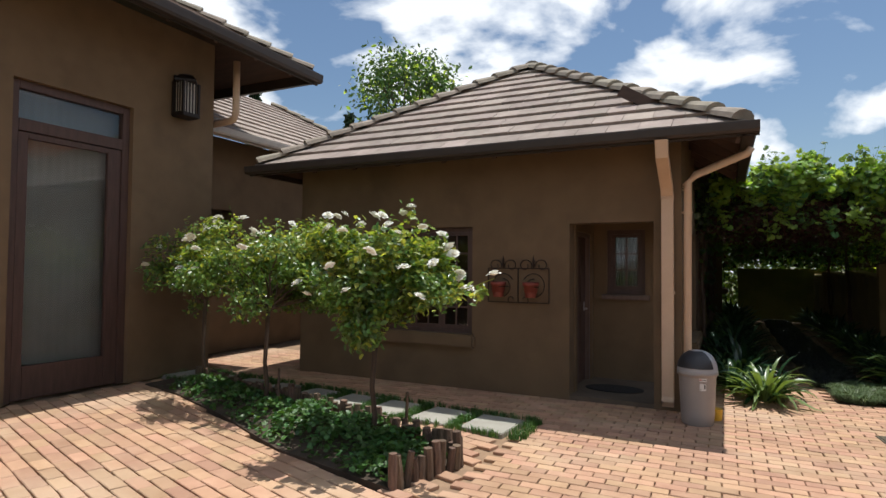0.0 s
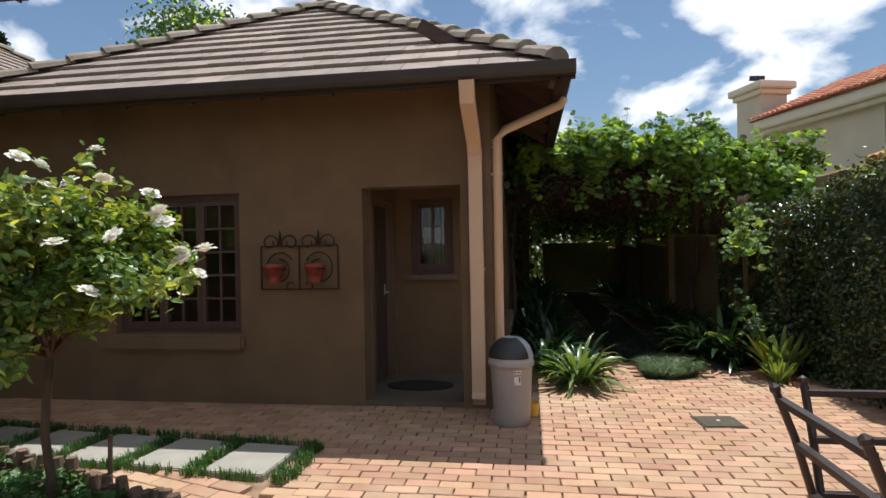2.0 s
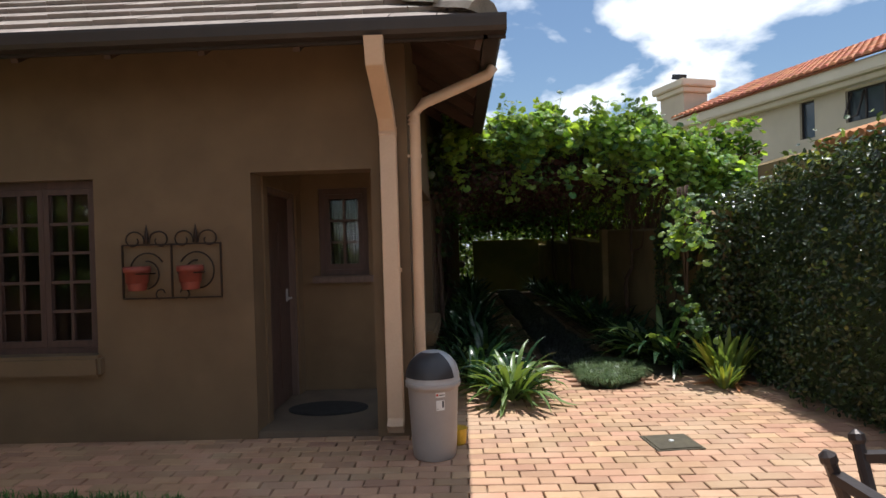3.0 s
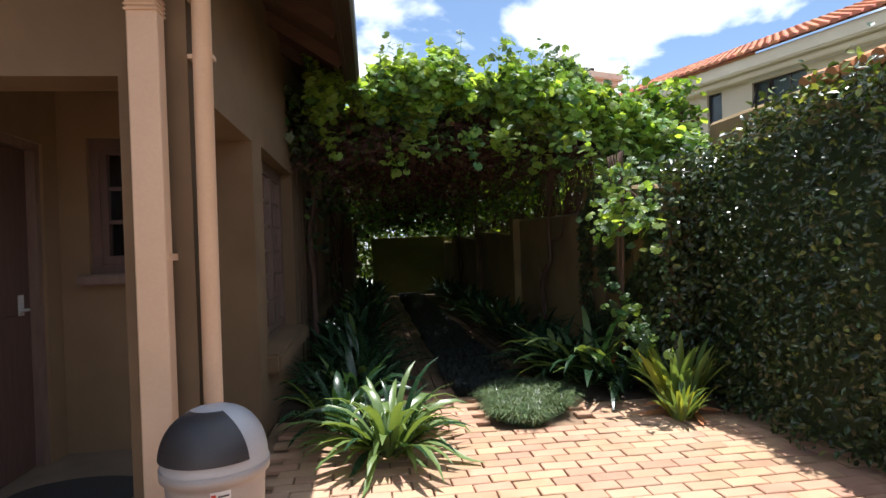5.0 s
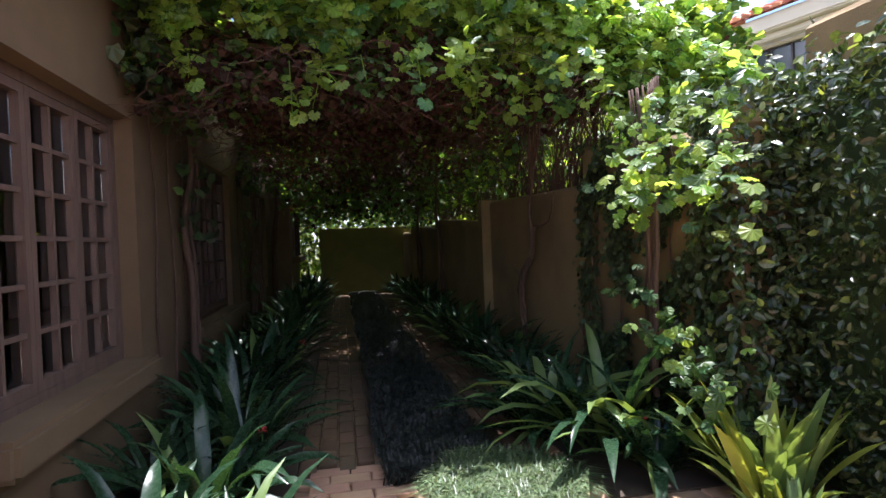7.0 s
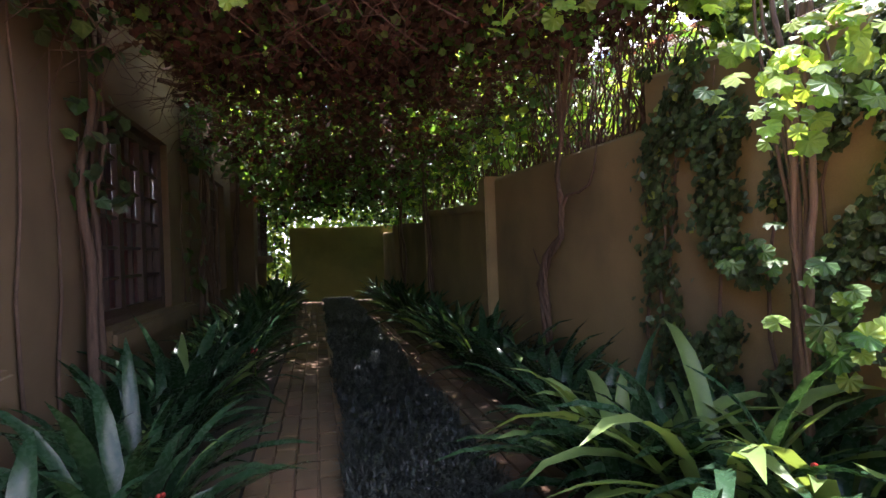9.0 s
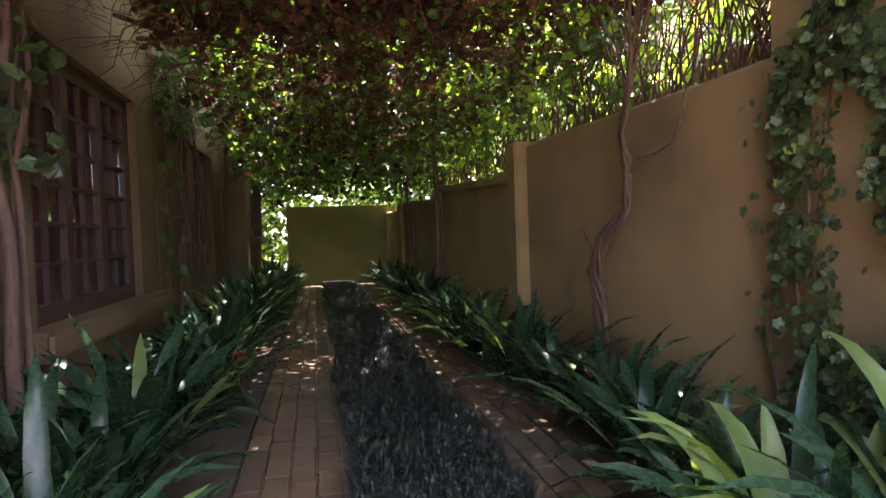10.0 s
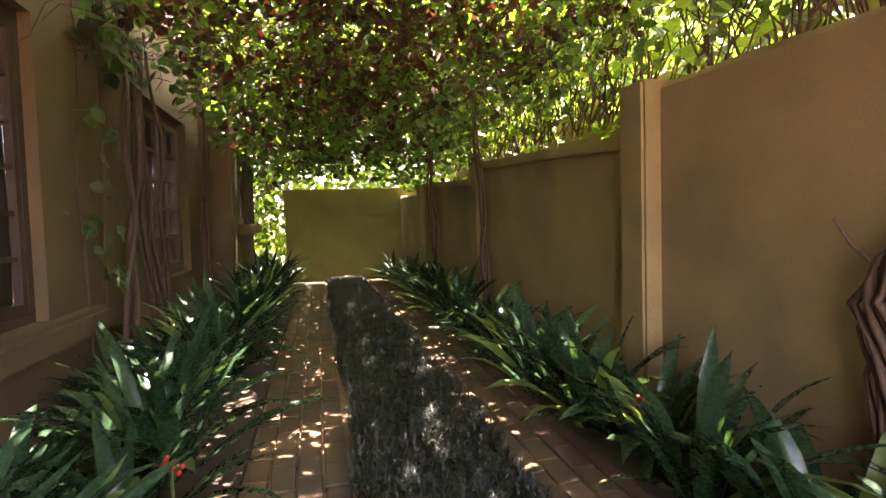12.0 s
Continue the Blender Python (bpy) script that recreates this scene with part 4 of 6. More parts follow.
# wall lantern
ln = thing("wall_lantern", "dark metal wall lantern with slatted pale glass", "lantern", at=(HX, 5.60, 3.70))
part("back_plate", boxm(0.0, 0.03, -0.10, 0.10, 0.05, 0.62, bevel=0.01), M_LANTERN, ln)
body = bmesh.new()
for y in (-0.13, 0.13):
    for x in (0.05, 0.26):
        bar(body, (x, y, 0.06), (x, y, 0.50), 0.03)
box(body, 0.03, 0.28, -0.15, 0.15, 0.0, 0.06, bevel=0.01)
part("cage", body, M_LANTERN, ln)
cap_ = bmesh.new()
lathe(cap_, [(0.20, 0.50), (0.20, 0.53), (0.12, 0.60), (0.04, 0.63)], 4, (0.155, 0.0))
part("cap", cap_, M_LANTERN, ln)
part("lantern_glass", boxm(0.075, 0.235, -0.11, 0.11, 0.065, 0.495), M_LAMPGLASS, ln)
for i in range(4):
    part("slat", bar(bmesh.new(), (0.26, -0.078 + i * 0.052, 0.06), (0.26, -0.078 + i * 0.052, 0.50), 0.014, 0.014), M_LANTERN, ln)
for i in range(4):
    part("slat", bar(bmesh.new(), (0.085 + i * 0.048, -0.126, 0.06), (0.085 + i * 0.048, -0.126, 0.50), 0.014, 0.014), M_LANTERN, ln)

# downpipes
def downpipe(label, pts, w, h, round_=False):
    e = thing("downpipe", label, "downpipe")
    b = bmesh.new()
    if round_:
        tube(b, pts, w / 2, 12)
    else:
        rings = []
        for i, p in enumerate(pts):
            p = Vector(p)
            d0 = (Vector(pts[i]) - Vector(pts[i - 1])).normalized() if i else (Vector(pts[1]) - p).normalized()
            d1 = (Vector(pts[i + 1]) - p).normalized() if i < len(pts) - 1 else d0
            d = (d0 + d1).normalized()
            s = Vector((1, 0, 0))
            t = d.cross(s).normalized()
            rings.append([b.verts.new(p + s * (i_ * w / 2) + t * (j_ * h / 2)) for i_, j_ in ((-1, -1), (1, -1), (1, 1), (-1, 1))])
        for r0, r1 in zip(rings, rings[1:]):
            for k in range(4):
                b.faces.new((r0[k], r0[(k + 1) % 4], r1[(k + 1) % 4], r1[k]))
        bmesh.ops.bevel(b, geom=[e_ for e_ in b.edges], offset=0.006, segments=1, affect="EDGES")
    part("pipe", b, M_PIPE, e, smooth=round_)
    return e


dp = downpipe("sand-painted square downpipe with swan neck on the porch corner", [(0.36, 6.02, 2.90), (0.36, 6.08, 2.74), (0.36, 6.56, 2.50), (0.36, 6.66, 2.40), (0.36, 6.66, 0.16), (0.36, 6.60, 0.10)], 0.125, 0.10)
for z in (2.36, 2.38, 2.40, 2.42):
    part("collar_ring", boxm(0.292, 0.428, 6.602, 6.718, z - 0.004, z + 0.006, bevel=0.003), M_PIPE, dp)
part("bracket", boxm(0.29, 0.43, 6.655, 6.75, 1.30, 1.33), M_PIPE, dp)
dp2 = downpipe("sand-painted round downpipe from the side gutter", [(1.19, 6.74, 2.88), (1.15, 6.74, 2.82), (0.64, 6.76, 2.62), (0.565, 6.76, 2.54), (0.552, 6.76, 0.12), (0.60, 6.76, 0.06)], 0.085, 0.085, True)
for z in (2.46, 2.49, 2.52):
    part("collar_ring", tube(bmesh.new(), [(0.557, 6.76, z - 0.006), (0.557, 6.76, z + 0.006)], 0.049, 12), M_PIPE, dp2)
part("bracket", boxm(0.50, 0.61, 6.755, 6.81, 2.20, 2.22), M_PIPE, dp2)

dp3 = downpipe("sand-painted square elbow pipe under the hall eave", [(-6.0, 6.5, 4.80), (-6.0, 6.5, 3.98), (-6.05, 6.5, 3.88), (-6.25, 6.5, 3.86), (-7.29, 6.5, 3.84)], 0.11, 0.11, True)

# bin
bn = thing("swing_bin", "grey plastic swing-lid bin with dark flap and label", "bin", at=(0.67, 6.33, 0))
bb = bmesh.new()
lathe(bb, [(0.145, 0.0), (0.152, 0.012), (0.160, 0.10), (0.178, 0.48), (0.183, 0.50), (0.196, 0.505), (0.198, 0.54), (0.188, 0.542), (0.18, 0.525)], 40)
part("bin_body", bb, M_BIN, bn, smooth=True)
ld = bmesh.new()
lathe(ld, [(0.196, 0.535)] + [(0.192 * math.cos(math.radians(a_)) ** 0.8, 0.55 + 0.20 * math.sin(math.radians(a_))) for a_ in (0, 12, 24, 36, 48, 58, 67, 75, 82)], 40)
part("lid", ld, M_BINLID, bn, "domed silver-grey lid", smooth=True)
fl = bmesh.new()
rows_ = []
for i in range(11):
    el_ = math.radians(8 + 62 * i / 10)
    span = 62 - 14 * (i / 10) ** 2
    rows_.append([fl.verts.new((0.201 * math.cos(el_) ** 0.8 * math.cos(math.radians(-102 + span * (k / 8 - 1))), 0.201 * math.cos(el_) ** 0.8 * math.sin(math.radians(-102 + span * (k / 8 - 1))), 0.55 + 0.208 * math.sin(el_))) for k in range(17)])
for r0, r1 in zip(rows_, rows_[1:]):
    for k in range(16):
        fl.faces.new((r0[k], r0[k + 1], r1[k + 1], r1[k]))
part("flap", fl, M_BINFLAP, bn, "dark swing flap", smooth=True)


def curved_label(r, a0, a1, z0, z1, m_, name):
    b = bmesh.new()
    r0, r1 = [], []
    for k in range(9):
        a = math.radians(a0 + (a1 - a0) * k / 8)
        r0.append(b.verts.new(((r - 0.012 * (0.5 - z0)) * math.cos(a), (r - 0.012 * (0.5 - z0)) * math.sin(a), z0)))
        r1.append(b.verts.new((r * math.cos(a), r * math.sin(a), z1)))
    for k in range(8):
        b.faces.new((r0[k], r0[k + 1], r1[k + 1], r1[k]))
    return part(name, b, m_, bn)


curved_label(0.1815, -82, -60, 0.455, 0.488, M_LABEL, "label")
curved_label(0.1812, -81, -62, 0.365, 0.435, M_LABEL, "label")
curved_label(0.1835, -81, -76, 0.465, 0.480, M_LABELR, "label_print")
curved_label(0.1835, -74, -62, 0.468, 0.474, M_LABELD, "label_print")
curved_label(0.1830, -68, -64, 0.385, 0.43, M_LABELD, "label_print")
curved_label(0.1830, -79, -76, 0.372, 0.380, M_LABELD, "label_print")
tagged(obj("plastic_tub", lathe(bmesh.new(), [(0.05, 0.0), (0.055, 0.01), (0.065, 0.12), (0.058, 0.12)], 18, (0.84, 6.56)), M_YELLOW), "small yellow plastic tub beside the bin", "tub")

# drain cover
dc = thing("drain_cover", "square cast drain cover set in the paving", "drain cover", at=(2.40, 6.49, 0), rz=6)
part("rim", boxm(-0.175, 0.175, -0.165, 0.165, -0.02, 0.006, bevel=0.003), M_DRAIN, dc)
part("plate", boxm(-0.155, 0.155, -0.145, 0.145, 0.006, 0.012, bevel=0.002), M_DRAIN, dc)
part("lifting_eye", lathe(bmesh.new(), [(0.018, 0.012), (0.018, 0.019), (0.008, 0.021)], 12), M_LABEL, dc)

# wrought-iron pot holder
ph = thing("pot_holder", "rusty wrought-iron wall holder with scrolls for two pots", "pot holder", at=(-1.395, FY - 0.03, 1.145))
W2, H2 = 0.395, 0.425


def scroll(pts, r=0.006):
    return tube(bmesh.new(), [(x, 0, z) for x, z in pts], r, 6)


for a, b in (((-W2, 0), (W2, 0)), ((-W2, H2), (W2, H2)), ((-W2, 0), (-W2, H2)), ((W2, 0), (W2, H2)), ((0, 0), (0, H2))):
    part("frame_bar", bar(bmesh.new(), (a[0], 0, a[1]), (b[0], 0, b[1]), 0.012, 0.012, up=(0, 1, 0.001)), M_IRON, ph)
for s in (-1, 1):
    cx = s * W2 / 2
    part("finial", tube(bmesh.new(), [(cx, 0, H2), (cx, 0, H2 + 0.05), (cx, 0, H2 + 0.09), (cx, 0, H2 + 0.16)], [0.008, 0.016, 0.014, 0.002], 8), M_IRON, ph)
    for q in (-1, 1):
        arc = [(cx + q * 0.02, H2 + 0.01)]
        for k in range(15):
            t_ = k / 14
            a = math.pi * 0.95 - t_ * math.pi * 2.1
            rr = 0.085 * (1 - 0.62 * t_)
            arc.append((cx + q * (0.105 + rr * math.cos(a)), H2 + 0.035 + rr * 0.95 * math.sin(a)))
        part("scroll", scroll(arc), M_IRON, ph)
    big_ = []
    for k in range(26):
        t_ = k / 25
        a = math.radians(150 - 420 * t_)
        rr = 0.155 * (1 - 0.45 * t_)
        big_.append((cx + s * (0.01 + rr * math.cos(a)), 0.20 + rr * 1.1 * math.sin(a)))
    part("scroll", scroll(big_), M_IRON, ph)
    foot = [(cx - s * (0.10 + 0.035 * math.cos(k * 0.5)), 0.04 + 0.035 * math.sin(k * 0.5) - 0.002 * k) for k in range(10)]
    part("scroll", scroll(foot), M_IRON, ph)
    part("ring", tube(bmesh.new(), [(cx + 0.10 * math.cos(2 * math.pi * k / 20), -0.09 + 0.085 * math.sin(2 * math.pi * k / 20), 0.20) for k in range(21)], 0.005, 6), M_IRON, ph)
for cx in (-1.62, -1.20):
    pot = thing("flower_pot", "empty orange plastic flower pot hung in the iron holder", "flower pot", "pots on the wall", at=(cx, FY - 0.13, 1.215))
    part("pot", lathe(bmesh.new(), [(0.060, 0.0), (0.064, 0.005), (0.085, 0.135), (0.085, 0.14), (0.098, 0.142), (0.100, 0.185), (0.090, 0.187), (0.080, 0.06), (0.02, 0.05)], 28), M_POT, pot, smooth=True)

# steel chairs round an unseen table
def steel_chair(at, rz):
    c = thing("garden_chair", "brown painted steel garden chair with slatted back", "chair", "garden chairs", at=at, rz=rz)
    for x in (-0.28, 0.28):
        part("back_post", tube(bmesh.new(), [(x, 0.08, 0.0), (x, 0.03, 0.42), (x, 0.0, 0.60), (x, -0.06, 0.82), (x, -0.12, 0.985)], 0.014, 8), M_IRONB, c)
        part("knob", tube(bmesh.new(), [(x, -0.118, 0.978), (x, -0.122, 0.990), (x, -0.126, 1.004), (x, -0.130, 1.014)], [0.012, 0.019, 0.018, 0.005], 10), M_IRONB, c)
        part("leg", tube(bmesh.new(), [(x, 0.50, 0.0), (x, 0.46, 0.44)], 0.014, 8), M_IRONB, c)
        part("seat_rail", bar(bmesh.new(), (x, 0.03, 0.43), (x, 0.47, 0.43), 0.025), M_IRONB, c)
    for y, z in ((-0.108, 0.955), (-0.052, 0.80), (-0.004, 0.62)):
        part("back_rail", bar(bmesh.new(), (-0.28, y, z), (0.28, y, z), 0.03, 0.022), M_IRONB, c)
    for i in range(8):
        part("seat_slat", bar(bmesh.new(), (-0.28, 0.05 + i * 0.056, 0.445), (0.28, 0.05 + i * 0.056, 0.445), 0.036, 0.012), M_IRONB, c)
    return c


steel_chair((1.82, 3.235, 0), -90)
steel_chair((2.125, 3.52, 0), 180)

# ---- planting ----
def stems(bm, base, tips, r0, r1, rng, bend=0.08, seg=5):
    for tip in tips:
        a, b = Vector(base), Vector(tip)
        pts = []
        for k in range(5):
            t_ = k / 4
            w = math.sin(math.pi * t_) * bend
            pts.append(a.lerp(b, t_) + Vector((rng.uniform(-w, w), rng.uniform(-w, w), w * 0.5)))
        tube(bm, pts, [r0 + (r1 - r0) * k / 4 for k in range(5)], seg)
    return bm


def rose_bloom(bm, c, r, rng):
    """A full rose: rings of curled petals."""
    c = Vector(c)
    heart = bm.verts.new(c)
    tilt = Euler((rng.uniform(-0.6, 0.6), rng.uniform(-0.6, 0.6), rng.uniform(0, 6.28))).to_matrix()
    for ring, (n, rad, rise, el) in enumerate(((7, 0.9, 0.0, 0.35), (6, 0.75, 0.15, 0.75), (5, 0.5, 0.3, 1.1), (4, 0.3, 0.4, 1.4))):
        for k in range(n):
            a = 2 * math.pi * (k + 0.5 * ring) / n + rng.uniform(-0.2, 0.2)
            o = Vector((math.cos(a), math.sin(a), 0))
            s = Vector((-math.sin(a), math.cos(a), 0))
            L = r * (0.55 + 0.45 * rad)
            d = o * math.cos(el) + Vector((0, 0, math.sin(el)))
            p0, p1, p2 = Vector((0, 0, 0)), d * L * 0.6, d * L + Vector((0, 0, -0.12 * r + rng.uniform(-0.08, 0.08) * r))
            w = r * (0.62 - 0.1 * ring)
            V = [p0, p1 - s * w * 0.55 + Vector((0, 0, 0.1 * r)), p2 - s * w * 0.32, p2 + s * w * 0.32, p1 + s * w * 0.55 + Vector((0, 0, 0.1 * r)), p1]
            vs = [heart] + [bm.verts.new(c + tilt @ q) for q in V[1:]]
            for f_ in ((0, 5, 1), (1, 5, 3, 2), (5, 4, 3), (0, 4, 5)):
                bm.faces.new([vs[i] for i in f_])
    return bm


def rose_tree(base, centre, rad, n_leaf, n_bloom, seed, label):
    """A standard rose: bare stem, forked limbs and a loose round crown."""
    rng, nr = random.Random(seed), np.random.default_rng(seed)
    e = thing("standard_rose", label, "rose tree", "standard roses in the bed", at=base)
    c = Vector(centre) - Vector(base)
    tr = tube(bmesh.new(), [(0, 0, -0.02), (0.012, 0.01, 0.2), (-0.015, 0.0, 0.45), (0.01, 0.015, c.z - rad[2] * 0.75)], [0.032, 0.024, 0.023, 0.026], 10)
    part("trunk", tr, M_BARK, e, smooth=True)
    fork = Vector((0.01, 0.015, c.z - rad[2] * 0.78))
    # lobes give the crown an uneven outline
    lobes = []
    for k in range(34):
        d = Vector((rng.uniform(-1, 1), rng.uniform(-1, 1), rng.uniform(-0.75, 0.9))).normalized()
        lobes.append(c + Vector((d.x * rad[0], d.y * rad[1], d.z * rad[2])) * rng.uniform(0.35, 1.0))
    for l_ in lobes:
        part("limb", stems(bmesh.new(), fork, [l_], 0.014, 0.004, rng, 0.07), M_BARK, e)
    per = n_leaf // len(lobes)
    pos, nrm = [], []
    for l_ in lobes:
        q = nr.normal(0, 1, (per, 3))
        q /= np.linalg.norm(q, axis=1)[:, None]
        rr = nr.random(per) ** 0.45
        lr = 0.27 * np.array(rad)
        p = np.array(l_) + q * lr * rr[:, None] * nr.uniform(0.75, 1.25)
        pos.append(p)
        out = (p - np.array(c)) / np.array(rad)
        nrm.append(out * 0.5 + np.array((0, 0, 0.85)))
    # shoots standing out of the crown
    for k in range(26):
        d = Vector((rng.uniform(-1, 1), rng.uniform(-1, 1), rng.uniform(-0.2, 1))).normalized()
        tip = c + Vector((d.x * rad[0], d.y * rad[1], d.z * rad[2])) * rng.uniform(0.9, 1.2)
        m_ = 26
        t_ = nr.random(m_)[:, None]
        pos.append(np.array(c + (tip - c) * 0.5) * (1 - t_) + np.array(tip) * t_ + nr.normal(0, 0.03, (m_, 3)))
        nrm.append(np.tile(np.array((0, 0, 0.8)), (m_, 1)))
    pos, nrm = np.concatenate(pos), np.concatenate(nrm)
    size = nr.uniform(0.038, 0.072, len(pos))
    # the upper crown gets more light leaves, painting in the sun from above
    top = pos[:, 2] > c.z + rad[2] * 0.15
    leaves_part("leaves", e, pos[~top], size[~top], nrm[~top], M_ROSELEAF, LEAF_OVAL, 0.65, M_ROSEYOUNGLIT, 0.10, 0.5)
    leaves_part("leaves", e, pos[top], size[top], nrm[top], M_ROSELEAF, LEAF_OVAL, 0.65, M_ROSEYOUNGLIT, 0.48, 0.3)
    for k in range(n_bloom):
        d = Vector((rng.uniform(-1, 1), rng.uniform(-1, 0.8), rng.uniform(-0.1, 1.0))).normalized()
        p = c + Vector((d.x * rad[0], d.y * rad[1], d.z * rad[2])) * rng.uniform(1.0, 1.14)
        part("bloom", rose_bloom(bmesh.new(), p, rng.uniform(0.045, 0.075), rng), M_PETAL, e, "white double rose bloom")
    return e


ROSE_AT = Vector((-1.94, 4.28, 0.03))
rose = rose_tree(tuple(ROSE_AT), (-1.76, 4.06, 1.42), (0.72, 0.64, 0.64), 12500, 34, 3, "white standard rose with glossy leaves in the log-edged bed")
# one long shoot with a bloom at its tip
tip, root = Vector((-0.50, 3.56, 1.50)) - ROSE_AT, Vector((-1.3, 3.9, 1.30)) - ROSE_AT
part("shoot", tube(bmesh.new(), [root, root.lerp(tip, 0.5) + Vector((0, 0, -0.03)), tip], [0.006, 0.005, 0.003], 6), M_ROSEYOUNGLIT, rose)
rr_ = np.random.default_rng(71)
u_ = rr_.random(170)[:, None]
p = np.array(root) * (1 - u_) + np.array(tip) * (u_ * 0.94) + rr_.normal(0, 0.05, (170, 3)) * (1.4 - u_)
leaves_part("leaves", rose, p, rr_.uniform(0.04, 0.07, 170), np.tile(np.array((0, 0, 0.8)), (170, 1)), M_ROSELEAF, LEAF_OVAL, 0.6, M_ROSEYOUNGLIT, 0.4, 0.3)
part("bloom", rose_bloom(bmesh.new(), tip + Vector((0, 0, 0.02)), 0.062, random.Random(9)), M_PETAL, rose, "white double rose bloom")
rose_tree((-3.75, 4.85, 0.03), (-3.85, 4.95, 1.55), (1.05, 0.78, 0.62), 12000, 30, 5, "wide white standard rose in the log-edged bed")
rose_tree((-5.25, 5.30, 0.03), (-5.45, 5.30, 1.55), (0.62, 0.55, 0.55), 3600, 2, 8, "sparse standard rose shaded by the hall eave")
for x, y, h in ((-1.72, 4.50, 0.42), (-3.68, 4.98, 0.40)):
    st = tube(bmesh.new(), [(x, y, 0), (x + 0.01, y, h)], [0.016, 0.014], 8)
    tagged(obj("stake", st, M_LOG), "short wooden stake beside a rose", "stake")

# rose bed with log edging
BED = [(-1.20, 3.34), (-0.98, 4.14), (-2.3, 4.74), (-3.7, 5.18), (-5.9, 5.75), (-5.9, 4.95), (-5.0, 4.72), (-3.8, 4.26), (-2.5, 3.66)]
bm = bmesh.new()
cv = bm.verts.new((-2.8, 4.35, 0.09))
ring = [bm.verts.new((x, y, 0.02)) for x, y in BED]
low = [bm.verts.new((x, y, -0.03)) for x, y in BED]
for k in range(len(BED)):
    j = (k + 1) % len(BED)
    bm.faces.new((cv, ring[k], ring[j]))
    bm.faces.new((ring[k], low[k], low[j], ring[j]))
bmesh.ops.recalc_face_normals(bm, faces=bm.faces)
structure(obj("soil", bm, M_SOIL), "dark soil of the rose bed", "soil")
rng = random.Random(11)
edge = thing("log_edging", "row of short weathered upright logs edging the rose bed", "edging")
for (a, b, hmin, hmax) in ((BED[0], BED[1], 0.16, 0.26), (BED[1], BED[2], 0.12, 0.22), (BED[2], BED[3], 0.10, 0.19), (BED[3], BED[4], 0.08, 0.15)):
    L = math.dist(a, b)
    n = int(L / 0.072)
    for i in range(n):
        t_ = (i + 0.5) / n
        x, y = a[0] + (b[0] - a[0]) * t_ + rng.uniform(-0.012, 0.012), a[1] + (b[1] - a[1]) * t_ + rng.uniform(-0.012, 0.012)
        h, r = rng.uniform(hmin, hmax), rng.uniform(0.028, 0.042)
        lx, ly = rng.uniform(-0.025, 0.025), rng.uniform(-0.025, 0.025)
        g = tube(bmesh.new(), [(x, y, -0.02), (x + lx * 0.5, y + ly * 0.5, h * 0.5), (x + lx, y + ly, h)], [r, r * 1.04, r * 0.92], 8)
        part("log", g, M_LOG, edge)
nr = np.random.default_rng(21)


def inside(p, poly):
    x, y, c = p[0], p[1], False
    for k in range(len(poly)):
        (x1, y1), (x2, y2) = poly[k], poly[k - 1]
        if (y1 > y) != (y2 > y) and x < (x2 - x1) * (y - y1) / (y2 - y1) + x1:
            c = not c
    return c


def cover_leaves():
    pts = []
    centres = [(-1.5, 3.85, 0.24), (-2.0, 4.05, 0.30), (-2.5, 4.15, 0.34), (-2.75, 4.3, 0.36), (-1.6, 4.2, 0.22), (-3.3, 4.5, 0.26), (-4.0, 4.75, 0.22), (-4.6, 5.0, 0.22), (-2.2, 4.45, 0.24), (-3.0, 4.75, 0.22), (-1.35, 3.6, 0.18), (-5.1, 5.2, 0.2)]
    for cx, cy, h in centres:
        m_ = 430
        q = nr.normal(0, 0.22, (m_, 2))
        z = 0.62 * h * np.exp(-(q ** 2).sum(1) / 0.10) * nr.uniform(0.55, 1.1, m_) + 0.03
        pts.append(np.c_[q[:, 0] + cx, q[:, 1] + cy, z])
    p = np.concatenate(pts)
    p = p[[inside(q, BED) for q in p]]
    return p


p = cover_leaves()
gc = leaves_part("ground_cover", None, p, nr.uniform(0.03, 0.06, len(p)), np.tile(np.array((0, 0, 1.0)), (len(p), 1)), M_COVER, LEAF_LOBED, 0.5)
tagged(gc, "bright green leafy ground cover under the roses", "plant", kind="stuff")

# stepping stones with grass between
for i in range(9):
    x = -1.17 - i * 0.60
    y = 5.24 + (-0.9 - x) * 0.092
    sb = boxm(-0.235, 0.235, -0.29, 0.29, -0.04, 0.022, bevel=0.008)
    s_ = obj("stepping_stone", sb, M_STONE)
    s_.matrix_world = pose(x, y, 0.0, 0, 0, -5 + rng.uniform(-3, 3))
    tagged(s_, "square pale concrete stepping stone set in grass", "stepping stone", "stepping stones")


